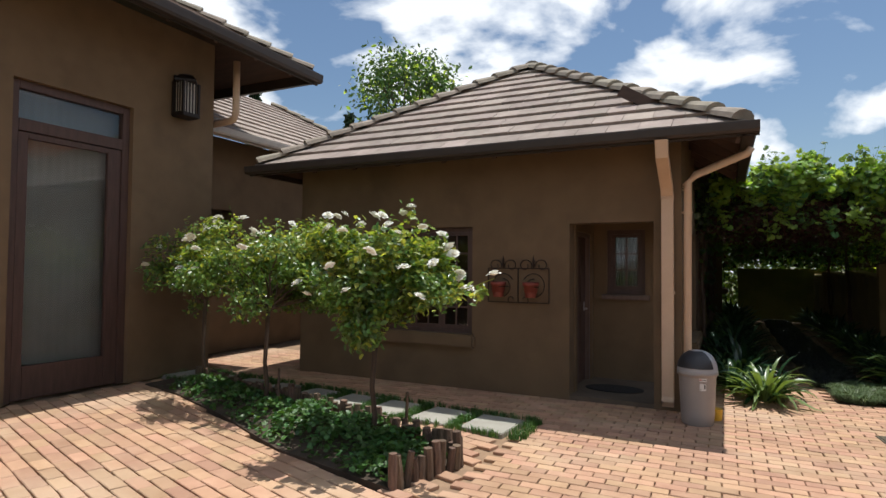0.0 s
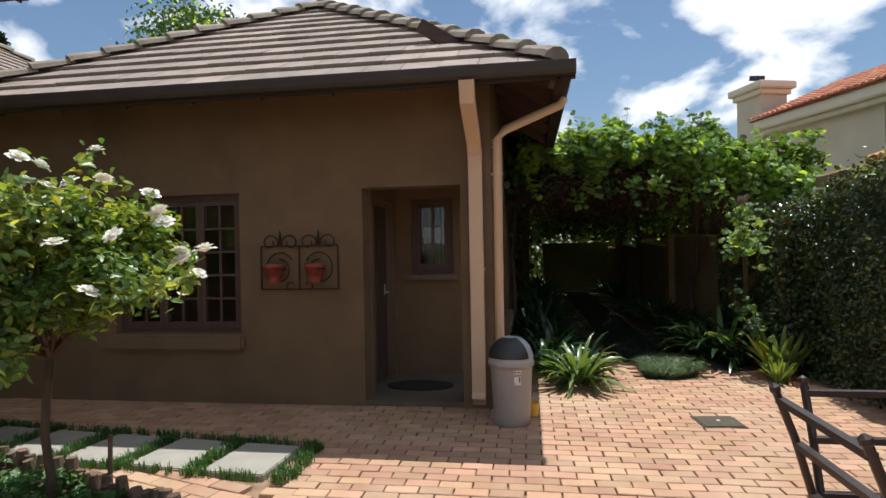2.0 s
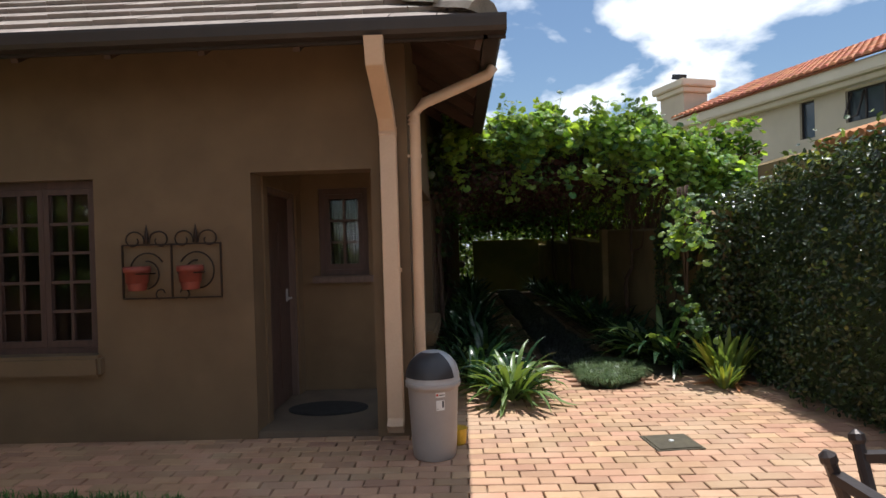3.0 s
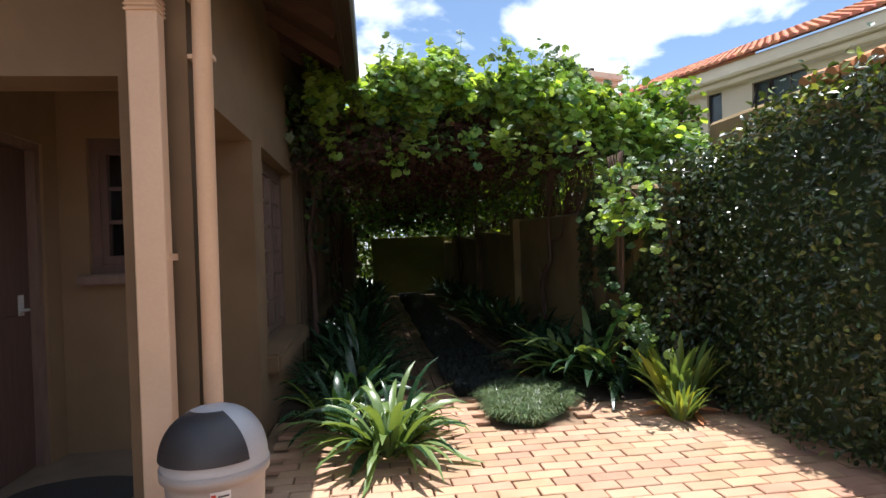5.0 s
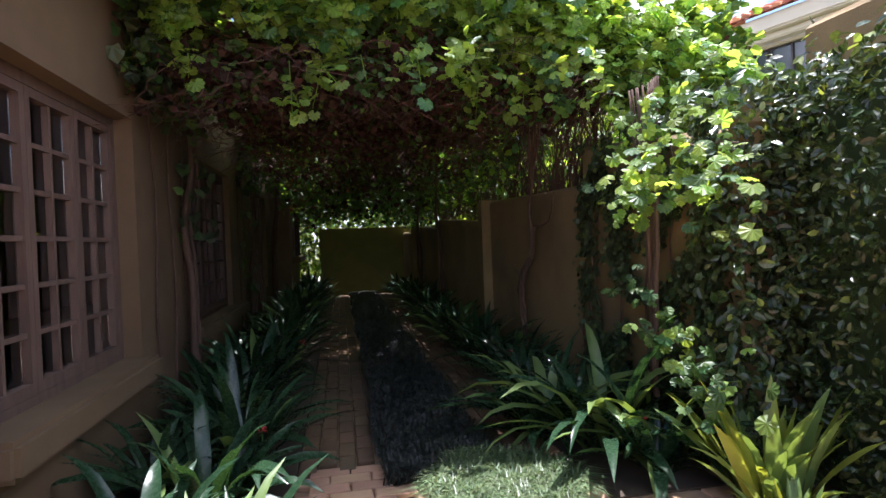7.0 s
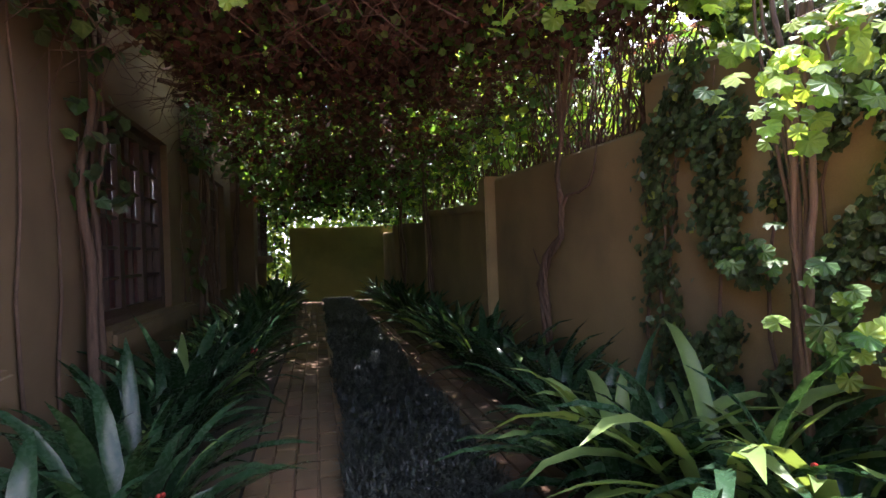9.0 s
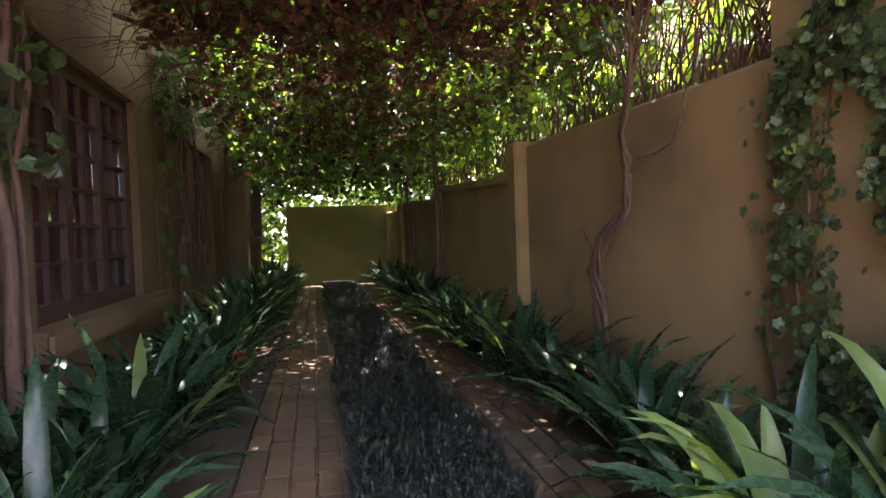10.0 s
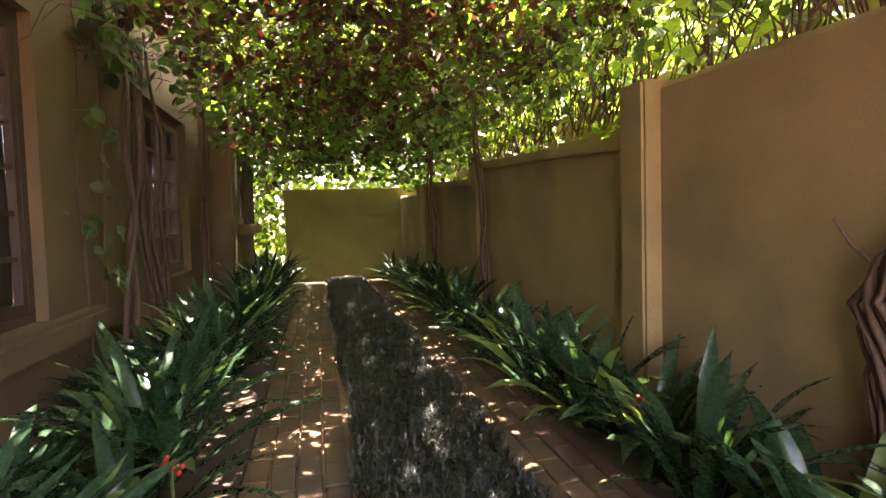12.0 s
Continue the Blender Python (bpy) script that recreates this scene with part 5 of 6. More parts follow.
def tufts(name, label, pts, length, width, mat_, seed, blades=7, lean=0.6, kind="stuff"):
    """Short grass blades as one object."""
    r_ = np.random.default_rng(seed)
    n = len(pts) * blades
    base = np.repeat(np.asarray(pts), blades, axis=0) + np.c_[r_.normal(0, 0.012, (n, 2)), np.zeros(n)]
    a = r_.uniform(0, 2 * math.pi, n)
    L = length * r_.uniform(0.55, 1.15, n)
    out = np.c_[np.cos(a), np.sin(a), np.zeros(n)]
    side = np.c_[-np.sin(a), np.cos(a), np.zeros(n)] * (width * r_.uniform(0.7, 1.2, n))[:, None]
    k = lean * r_.uniform(0.2, 1.3, n)
    up = np.array((0, 0, 1.0))
    p1 = base + (up * 0.62 + out * (0.30 * k)[:, None]) * L[:, None]
    p2 = base + (up * (0.95 - 0.32 * k)[:, None] + out * (0.85 * k)[:, None]) * L[:, None]
    V = np.stack([base - side, base + side, p1 + side * 0.8, p1 - side * 0.8, p2], axis=1).reshape(-1, 3)
    F = []
    for i in range(n):
        o = 5 * i
        F += [(o, o + 1, o + 2, o + 3), (o + 3, o + 2, o + 4)]
    me = bpy.data.meshes.new(name)
    me.from_pydata(V.tolist(), [], F)
    me.materials.append(mat_)
    return tagged(new(name, me), label, "grass", kind=kind)


pts = []
for i in range(10):
    x0 = -0.87 - i * 0.60
    for k in range(80):
        x = x0 + nr.uniform(-0.075, 0.075) + (0.06 if i == 0 else 0)
        pts.append((x, 5.24 + (-0.9 - x) * 0.092 + nr.uniform(-0.36, 0.36), 0.0))
for k in range(420):
    x = nr.uniform(-6.0, -0.8)
    pts.append((x, 5.24 + (-0.9 - x) * 0.092 + nr.choice((-1, 1)) * nr.uniform(0.29, 0.38), 0.0))
tufts("grass", "tufts of dark green grass between the stepping stones", pts, 0.085, 0.004, M_COVER, 31, 8, 0.7)

# mondo grass strip down the passage
pts = []
for k in range(1300):
    a, q = nr.uniform(0, 6.283), math.sqrt(nr.random())
    w = 1.0 + 0.13 * math.sin(3 * a + 1.0) + 0.08 * math.sin(7 * a)
    pts.append((2.50 + 0.33 * q * w * math.cos(a) + 0.10 * q * math.sin(a), 8.66 + 0.50 * q * w * math.sin(a), 0.0))
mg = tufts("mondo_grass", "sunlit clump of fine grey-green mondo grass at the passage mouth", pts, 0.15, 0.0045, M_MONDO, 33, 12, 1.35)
pts = []
for k in range(5200):
    y = 9.05 + 11.2 * nr.random() ** 1.4
    pts.append((nr.uniform(1.97, 2.60) + 0.02 * math.sin(y * 3), y, 0.0))
tufts("mondo_grass", "strip of mondo grass between the brick wheel tracks, coloured dark for shade", pts, 0.12, 0.0042, M_MONDOSHADE, 35, 8, 1.1)

# strap-leaved clumps
STRAP, LEAVES = {}, {}


def split_leaves(me, per):
    """One mesh a leaf, out of a mesh of strap leaves with so many corners each."""
    V = [tuple(q.co) for q in me.vertices]
    out = []
    for o in range(0, len(V), per):
        lm = bpy.data.meshes.new("leaf")
        F = [tuple(i - o for i in pl.vertices) for pl in me.polygons if o <= pl.vertices[0] < o + per]
        mi = [pl.material_index for pl in me.polygons if o <= pl.vertices[0] < o + per]
        lm.from_pydata(V[o:o + per], [], F)
        lm.materials.append(me.materials[mi[0]])
        for pl in lm.polygons:
            pl.use_smooth = True
        out.append(lm)
    return out


def clump(name, label, at, rz, sc, kind_, group):
    e = thing(name, label, "plant", group, at=(at[0], at[1], 0.0), rz=rz)
    if kind_ not in STRAP:
        m_, n, L, w, lift, arch, seed, br, sec, share = {
            "lily": (M_STRAPL, 78, 0.58, 0.050, (16, 82), 1.25, 1, 0.12, M_STRAP, 0.22),
            "sword": (M_STRAPL, 58, 0.52, 0.062, (50, 88), 0.40, 2, 0.13, M_STRAPY, 0.42),
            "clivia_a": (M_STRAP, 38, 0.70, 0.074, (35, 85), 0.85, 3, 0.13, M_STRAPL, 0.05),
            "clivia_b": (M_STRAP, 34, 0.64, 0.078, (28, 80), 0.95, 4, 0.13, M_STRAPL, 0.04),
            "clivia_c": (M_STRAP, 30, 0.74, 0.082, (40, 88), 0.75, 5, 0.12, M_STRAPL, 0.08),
            # lit variant: the large share of light leaves paints in sun at the mouth
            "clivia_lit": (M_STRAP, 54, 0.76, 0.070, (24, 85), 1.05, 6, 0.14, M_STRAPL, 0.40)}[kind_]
        STRAP[kind_] = strap_blades(n, L, w, 0.3, lift, m_, seed, arch, base_r=br, second=sec, share=share)
    if kind_ not in LEAVES:
        LEAVES[kind_] = split_leaves(STRAP[kind_], 21)
    for lm in LEAVES[kind_]:
        lo = new("leaf", lm)
        lo.parent = e
        lo.scale = (sc, sc, sc)
    return e


clump("agapanthus", "sunlit agapanthus clump with arching strap leaves", (1.34, 7.80), 0, 1.12, "lily", "agapanthus clumps")
clump("agapanthus", "sunlit agapanthus clump with arching strap leaves", (1.40, 8.10), 70, 0.72, "lily", "agapanthus clumps")
clump("agapanthus", "agapanthus clump under the window sill", (1.02, 8.35), 130, 0.9, "clivia_b", "agapanthus clumps")
clump("sword_plant", "upright yellow-green clivia clump with dry lower leaves", (3.62, 8.32), 20, 1.08, "sword", "sword-leaved clumps")
clump("sword_plant", "small bright sword-leaved clump beside the wall", (3.48, 8.02), 140, 0.55, "sword", "sword-leaved clumps")
dry = strap_blades(9, 0.34, 0.05, 0.3, (-5, 30), M_ORANGEDRY, 9, 0.8, base_r=0.08)
dl = new("dry_leaves", dry)
dl.matrix_world = pose(3.62, 8.15, 0.0)
tagged(dl, "fallen orange-brown dry leaves at the clump's foot", "leaves", kind="stuff")
rng = random.Random(77)
LBL = "deep green clivia clump in the shaded passage bed"
y = 8.95
while y < 20.2:
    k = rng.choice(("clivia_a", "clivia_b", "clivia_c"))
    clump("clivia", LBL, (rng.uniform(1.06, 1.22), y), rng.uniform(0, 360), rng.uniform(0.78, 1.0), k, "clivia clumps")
    if rng.random() < 0.8:
        clump("clivia", LBL, (rng.uniform(0.74, 0.88), y + rng.uniform(0.15, 0.35)), rng.uniform(0, 360), rng.uniform(0.65, 0.9), rng.choice(("clivia_a", "clivia_b")), "clivia clumps")
    y += rng.uniform(0.42, 0.58)
y = 9.55
while y < 20.2:
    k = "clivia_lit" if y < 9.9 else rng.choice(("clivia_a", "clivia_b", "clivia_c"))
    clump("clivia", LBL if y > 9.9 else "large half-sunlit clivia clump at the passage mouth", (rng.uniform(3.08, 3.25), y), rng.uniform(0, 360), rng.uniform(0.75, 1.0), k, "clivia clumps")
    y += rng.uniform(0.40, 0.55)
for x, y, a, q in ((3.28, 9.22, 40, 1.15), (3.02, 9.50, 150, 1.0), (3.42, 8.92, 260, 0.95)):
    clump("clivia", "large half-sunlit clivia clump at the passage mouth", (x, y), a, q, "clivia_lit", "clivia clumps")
for x, y, z in ((1.38, 11.9, 0.30), (3.12, 12.2, 0.24), (3.18, 10.9, 0.26), (1.30, 9.5, 0.2), (3.35, 8.95, 0.26)):
    stalk_e = thing("clivia_stalk", "upright clivia stalk topped with small red berries", "berries", "clivia stalks")
    part("stalk", tube(bmesh.new(), [(x, y, 0), (x, y, z - 0.01)], 0.005, 5), M_STRAPL, stalk_e)
    for k in range(9):
        bz = bmesh.new()
        bmesh.ops.create_icosphere(bz, subdivisions=1, radius=0.011, matrix=Matrix.Translation((x + rng.uniform(-0.03, 0.03), y + rng.uniform(-0.03, 0.03), z + rng.uniform(-0.02, 0.03))))
        part("berry", bz, M_REDFLOWER, stalk_e, smooth=True)

def climber(ob, name, label, category, stems_):
    """Puts a mass of leaves under a thing of its own, with its woody stems."""
    e = thing(name, label, category)
    ob.name = "leaves"
    ob.parent = e
    for pts in stems_:
        part("stem", tube(bmesh.new(), pts, [0.011 - 0.007 * k / (len(pts) - 1) for k in range(len(pts))], 6), M_VBARK, e)
    return e


# clipped hedge on the boundary wall
n = 30000
nr = np.random.default_rng(41)
hy = nr.uniform(0.3, 8.75, n)
hz = nr.uniform(0.02, 1.0, n)
top = 2.13 + 0.06 * np.sin(hy * 2.1) + 0.05 * np.sin(hy * 5.3) - np.clip(hy - 7.9, 0, 1) * 0.25
wob = 0.07 * np.sin(hy * 3.1 + hz * 5) + 0.05 * np.sin(hy * 7.7 - hz * 9)
depth = nr.random(n) ** 2 * 0.20
hp = np.c_[3.87 + wob * 0.8 + depth + np.clip(hy - 8.0, 0, 1) * 0.05, hy, hz * top]
hn = np.tile(np.array((-0.85, -0.1, 0.45)), (n, 1))
hedge = thing("hedge", "dense dark glossy clipped hedge against the boundary wall", "hedge")
leaves_part("leaves", hedge, hp, nr.uniform(0.032, 0.062, n), hn, M_HEDGE, LEAF_OVAL, 0.8, M_HEDGEYOUNG, 0.03, 0.4)
n = 3600
hy = nr.uniform(0.3, 8.75, n)
hp = np.c_[nr.uniform(3.88, 4.28, n), hy, 2.11 + 0.06 * np.sin(hy * 2.1) + 0.05 * np.sin(hy * 5.3) - np.clip(hy - 7.9, 0, 1) * 0.25 + nr.normal(0, 0.06, n) + 0.14 * (nr.random(n) > 0.93)]
leaves_part("leaves", hedge, hp, nr.uniform(0.045, 0.08, n), np.tile(np.array((-0.2, 0, 1.0)), (n, 1)), M_HEDGE, LEAF_OVAL, 0.6, M_HEDGEYOUNG, 0.24, 0.1)
part("hedge_core", boxm(4.08, 4.215, 0.2, 8.6, 0.0, 2.0), M_CONIFER, hedge, "dark twiggy heart of the hedge")

n = 1700
hp = np.c_[nr.uniform(3.62, 4.15, n), 8.62 + 0.10 * nr.normal(0, 1, n), nr.random(n) * 2.02]
leaves_part("leaves", hedge, hp, nr.uniform(0.045, 0.085, n), np.tile(np.array((-0.5, -0.8, 0.4)), (n, 1)), M_HEDGE, LEAF_OVAL, 0.6, M_HEDGEYOUNG, 0.06, 0.4)

# ivy on the tall garden wall
n = 11000
u, w = nr.uniform(8.75, 10.1, n), nr.random(n) ** 0.8
keep = np.array([noise.noise(Vector((a * 4.2, b * 7.0, 3.0))) > (0.0 if a > 8.95 else -0.3) for a, b in zip(u, w)])
u, w = u[keep], w[keep]
ip = np.c_[3.59 + (10.09 - u) * 0.127 - nr.uniform(0.01, 0.09, len(u)), u, w * 1.93]
ivy = leaves_part("ivy", None, ip, nr.uniform(0.024, 0.048, len(u)), np.tile(np.array((-1.0, 0, 0.35)), (len(u), 1)), M_IVY, LEAF_LOBED, 0.35, M_HEDGEYOUNG, 0.03, 0.6)
climber(ivy, "ivy", "patchy dark ivy creeping over the plastered garden wall", "ivy", [[(3.58 + (10.09 - y_) * 0.127, y_ + 0.05 * math.sin(k * 2.0 + y_ * 9), 0.3 * k) for k in range(7)] for y_ in (8.9, 9.15, 9.4, 9.7, 9.95)])
n = 2600
u, w = nr.uniform(9.86, 10.6, n), nr.random(n)
keep = nr.random(n) < np.clip((10.3 - u) / 0.45, 0, 1) * 0.6
u, w = u[keep], w[keep]
iv2 = leaves_part("ivy", None, np.c_[3.585 - nr.uniform(0, 0.05, len(u)), u, w * 1.65], nr.uniform(0.024, 0.048, len(u)), np.tile(np.array((-1.0, 0, 0.35)), (len(u), 1)), M_IVY, LEAF_LOBED, 0.35, None, 0, 0.6)
climber(iv2, "ivy", "edge of the ivy thinning out on the wall", "ivy", [[(3.575, y_ + 0.04 * math.sin(k * 2.0 + y_ * 9), 0.26 * k) for k in range(7)] for y_ in (10.02, 10.15)])

# vine over the passage
def wander(a, b, n, amp, rng):
    a, b = Vector(a), Vector(b)
    ph = [rng.uniform(0, 6.28) for _ in range(6)]
    out = []
    for k in range(n + 1):
        t_ = k / n
        env = math.sin(math.pi * min(1, t_ * 1.0 + 0.0)) * amp
        out.append(a.lerp(b, t_) + Vector((math.sin(t_ * 7 + ph[0]) + 0.5 * math.sin(t_ * 17 + ph[1]), math.sin(t_ * 6 + ph[2]) + 0.5 * math.sin(t_ * 15 + ph[3]), math.sin(t_ * 8 + ph[4]))) * env)
    return out


vine = thing("grape_vine", "old grape vine roofing the passage with leaves and dry shoots", "vine")
rng = random.Random(5)
VTRUNK = [((3.44, 15.4, 0), (3.4, 15.6, 2.3), 0.03), ((3.36, 17.5, 0), (3.35, 17.8, 2.3), 0.03),
          ((0.58, 11.05, 0), (0.60, 11.2, 2.45), 0.036), ((0.58, 14.2, 0), (0.64, 14.5, 2.4), 0.038), ((0.60, 17.05, 0), (0.70, 16.9, 2.4), 0.034),
          ((0.62, 14.75, 0), (0.60, 14.3, 2.5), 0.026), ((0.66, 15.1, 0), (0.62, 14.6, 2.5), 0.022)]
for a, b, r in VTRUNK:
    for s in range(3):
        off = Vector((0, rng.uniform(-0.10, 0.10), 0))
        pts = wander(Vector(a) + off, Vector(b) + off * 2.5, 14, 0.035, rng)
        pts = [Vector((max(q.x, 0.55) if q.x < 2 else q.x - 0.0, q.y, max(0, q.z))) for q in pts]
        part("trunk", tube(bmesh.new(), pts, [r * (1.0 - 0.5 * k / 14) * (1 if s == 0 else 0.6) for k in range(15)], 8), M_VBARK, vine, smooth=True)
# gnarled stem on the garden wall
for k in range(9):
    ph = k * 0.95
    path_ = [(3.50, 11.38, 0.0), (3.50, 11.42, 0.50), (3.50, 11.47, 0.74), (3.50, 11.34, 0.94), (3.50, 11.10, 1.08), (3.50, 11.07, 1.27), (3.50, 11.12, 1.50), (3.49, 11.02, 1.72), (3.46, 10.55 + 0.12 * k, 2.45)]
    pts = []
    for i in range(25):
        f_ = i / 3
        j = min(int(f_), 7)
        q = Vector(path_[j]).lerp(Vector(path_[j + 1]), f_ - j)
        loose = 1.7 if i < 11 else 0.8
        pts.append(q + Vector((0.016 * math.sin(i * 0.62 + ph), 0.042 * loose * math.cos(i * 0.55 + ph) + 0.016 * math.sin(i * 1.9 + ph * 3), 0.012 * math.sin(i * 1.3 + ph) if i else 0)))
    part("trunk", tube(bmesh.new(), pts, [(0.019 if k < 4 else 0.009) * (1 - 0.5 * i / 24) * (1 + 0.2 * math.sin(i * 1.7 + ph)) for i in range(25)], 7), M_VBARK, vine, smooth=True)
part("arm", tube(bmesh.new(), [(3.49, 11.05, 1.26), (3.50, 10.97, 1.35), (3.52, 10.84, 1.355), (3.53, 10.71, 1.39), (3.53, 10.64, 1.48), (3.54, 10.61, 1.62)], [0.013, 0.011, 0.010, 0.009, 0.007, 0.004], 6), M_VBARK, vine)
part("arm", tube(bmesh.new(), [(3.50, 11.40, 0.80), (3.50, 11.56, 0.92), (3.50, 11.62, 1.0)], [0.009, 0.006, 0.004], 6), M_VBARK, vine)
# bundle of reddish stems fanning up the ivy wall
for k in range(9):
    ph = k * 0.8
    pts = [Vector((3.56 + 0.012 * math.sin(i * 0.7 + ph), 9.16 + 0.035 * math.cos(i * 0.5 + ph) + (k - 4) * 0.017 * max(0, i / 9 - 0.5) * 2 + 0.008 * math.sin(i * 2.1 + ph), 2.12 * i / 15)) for i in range(16)]
    part("trunk", tube(bmesh.new(), pts, [(0.019 if k % 3 == 0 else 0.011) * (1 - 0.5 * i / 15) for i in range(16)], 7), M_VBARK, vine, smooth=True)
# arms and twigs overhead
for i in range(34):
    x, y = (0.7, rng.uniform(11.8, 20)) if i % 2 else (3.6, rng.uniform(11.8, 20))
    x2 = rng.uniform(2.4, 4.4) if i % 2 else rng.uniform(0.7, 1.8)
    pts = wander((x, y, 2.42), (x2, y + rng.uniform(-1.6, 1.6), 2.58), 12, 0.10, rng)
    part("arm", tube(bmesh.new(), pts, [0.017 * (1 - 0.5 * k / 12) for k in range(13)], 6), M_VBARK, vine)
tw_ = bmesh.new()
for i in range(4200):
    p0 = Vector((rng.uniform(0.65, 4.3), 9.7 + 11.0 * rng.random(), rng.uniform(2.18, 2.62)))
    p1 = p0 + Vector((rng.uniform(-0.5, 0.5), rng.uniform(-0.5, 0.5), rng.uniform(-0.28, 0.16)))
    tube(tw_, wander(p0, p1, 3, 0.05, rng), [0.0036, 0.003, 0.0025, 0.0018], 4, cap=False)
tagged(part("twig", tw_, M_TWIG, vine), kind="stuff")


def canopy(n, zlo, zhi, y0, y1, seed, gap, deep):
    r_ = np.random.default_rng(seed)
    x, y = r_.uniform(0.5, 4.9, n), r_.uniform(y0, y1, n)
    nz = np.array([noise.noise(Vector((a * 1.4, b * 1.4, seed))) for a, b in zip(x, y)])
    thin = np.interp(y, (10.2, 11.6, 13.5, 20), (1.0, deep[0], deep[1], deep[1]))
    thin = np.where(y > 10.6, thin * np.interp(x, (0.9, 1.5, 1.8, 2.4, 3.0), (0.75, 0.8, 1.3, 1.3, 1.0)), thin)
    fine = np.array([noise.noise(Vector((a * 5.5, b * 5.5, seed + 9))) for a, b in zip(x, y)])
    keep = (nz > gap) & ((y < 10.5) | (x > 0.72 + 0.25 * np.abs(np.sin(y * 2.3)))) & (fine > -0.34 - 0.5 * (y < 11.0)) & ((y < 10.3) | (x < 3.85 + 0.30 * nz + 0.25 * (y > 11.6))) & (r_.random(n) < thin)
    x, y, nz = x[keep], y[keep], nz[keep]
    z = r_.uniform(zlo, zhi, len(x)) + 0.18 * nz + 0.06 * np.sin(x * 2.2) * np.sin(y * 1.7)
    return np.c_[x, y, z]


p = canopy(52000, 2.52, 3.00, 9.85, 20.6, 51, -0.55, (0.95, 0.68))
leaves_part("leaves", vine, p, RNG.uniform(0.055, 0.105, len(p)), np.tile(np.array((0.1, 0.1, 1.0)), (len(p), 1)), M_VINELEAF, LEAF_LOBED, 0.45, M_VINEYOUNGLIT, 0.20, 0.2)
p = canopy(46000, 2.24, 2.62, 9.9, 20.6, 52, -0.50, (0.95, 0.58))
leaves_part("dry_leaves", vine, p, RNG.uniform(0.030, 0.068, len(p)), np.tile(np.array((0.0, 0.0, 0.4)), (len(p), 1)), M_DRYLEAF, LEAF_LOBED, 0.9, M_VINELEAF, 0.25, 0.8)

# dense brown dry-leaf layer behind the leafy front, added to block light
p = canopy(15000, 2.42, 2.86, 9.95, 12.6, 53, -0.95, (1.0, 1.0))
p = p[p[:, 0] < 2.9]
leaves_part("dry_leaves", vine, p, RNG.uniform(0.06, 0.11, len(p)), np.tile(np.array((0.0, 0.0, 0.8)), (len(p), 1)), M_DRYLEAF, LEAF_LOBED, 0.6, M_VINELEAF, 0.15, 0.5)


def droop(n, seed):
    """Foliage hanging lower towards the far end of the passage."""
    r_ = np.random.default_rng(seed)
    x, u = r_.uniform(0.7, 3.9, n), r_.random(n) ** 0.6
    y = 13.0 + 7.4 * u
    edge_ = np.abs(x - 2.2) / 1.6
    z = 2.50 - r_.random(n) * (0.15 + 0.55 * u + 0.30 * edge_ * u)
    return np.c_[x, y, z]


p = droop(5600, 57)
leaves_part("leaves", vine, p, RNG.uniform(0.06, 0.11, len(p)), np.tile(np.array((0.0, -0.3, 0.6)), (len(p), 1)), M_VINELEAF, LEAF_LOBED, 0.7, M_DRYLEAF, 0.25, 0.8)


def fringe(n, seed):
    """The leafy front of the vine, hanging over the mouth of the passage."""
    r_ = np.random.default_rng(seed)
    x = r_.uniform(0.75, 4.72, n)
    bump = 0.10 * np.sin(x * 4.1) + 0.08 * np.sin(x * 9.3 + 1) + 0.05 * np.sin(x * 19)
    topz = 3.12 + bump - np.clip(x - 3.3, 0, 1.5) * 0.48
    low = 2.66 + 0.12 * np.sin(x * 5.2 + 2) - np.clip(x - 2.7, 0, 2) * 0.48 + 0.10 * np.sin(x * 13)
    t_ = r_.random(n)
    z = low + (topz - low) * t_
    y = 9.86 - 0.20 * np.sin(math.pi * t_) + r_.normal(0, 0.08, n) + 0.10 * np.sin(x * 6 + z * 4)
    return np.c_[x, y, z]


p = fringe(8200, 61)
# mostly bright leaves, so that sunlight on the front is in the colour
leaves_part("leaves", vine, p, RNG.uniform(0.06, 0.115, len(p)), np.tile(np.array((0.0, -0.6, 0.75)), (len(p), 1)), M_VINELEAF, LEAF_PALM, 0.55, M_VINEYOUNGLIT, 0.72, 0.6)
# shoots above and loose strands below the front
for i in range(60):
    x = rng.uniform(0.9, 4.7)
    up_ = i < 34
    base = Vector((x, rng.uniform(9.6, 10.1), 3.0 - max(0, x - 3.3) * 0.48 if up_ else 2.45 - max(0, x - 2.7) * 0.40))
    tip = base + (Vector((rng.uniform(-0.15, 0.15), rng.uniform(-0.2, 0.1), rng.uniform(0.12, 0.42))) if up_ else Vector((rng.uniform(-0.15, 0.2), rng.uniform(-0.25, 0.05), -rng.uniform(0.1, 0.36))))
    m_ = 16
    t_ = RNG.random(m_)[:, None]
    p = np.array(base) * (1 - t_) + np.array(tip) * t_ + RNG.normal(0, 0.035, (m_, 3))
    sh = part("shoot", tube(bmesh.new(), [base, base.lerp(tip, 0.5), tip], [0.004, 0.003, 0.002], 5), M_VINEYOUNGLIT, vine)
    leaves_part("leaves", sh, p, RNG.uniform(0.05, 0.11, m_), np.tile(np.array((0.0, -0.5, 0.7)), (m_, 1)), M_VINEYOUNGLIT if rng.random() < 0.6 else M_VINELEAF, LEAF_PALM, 0.5, None, 0, 0.5)
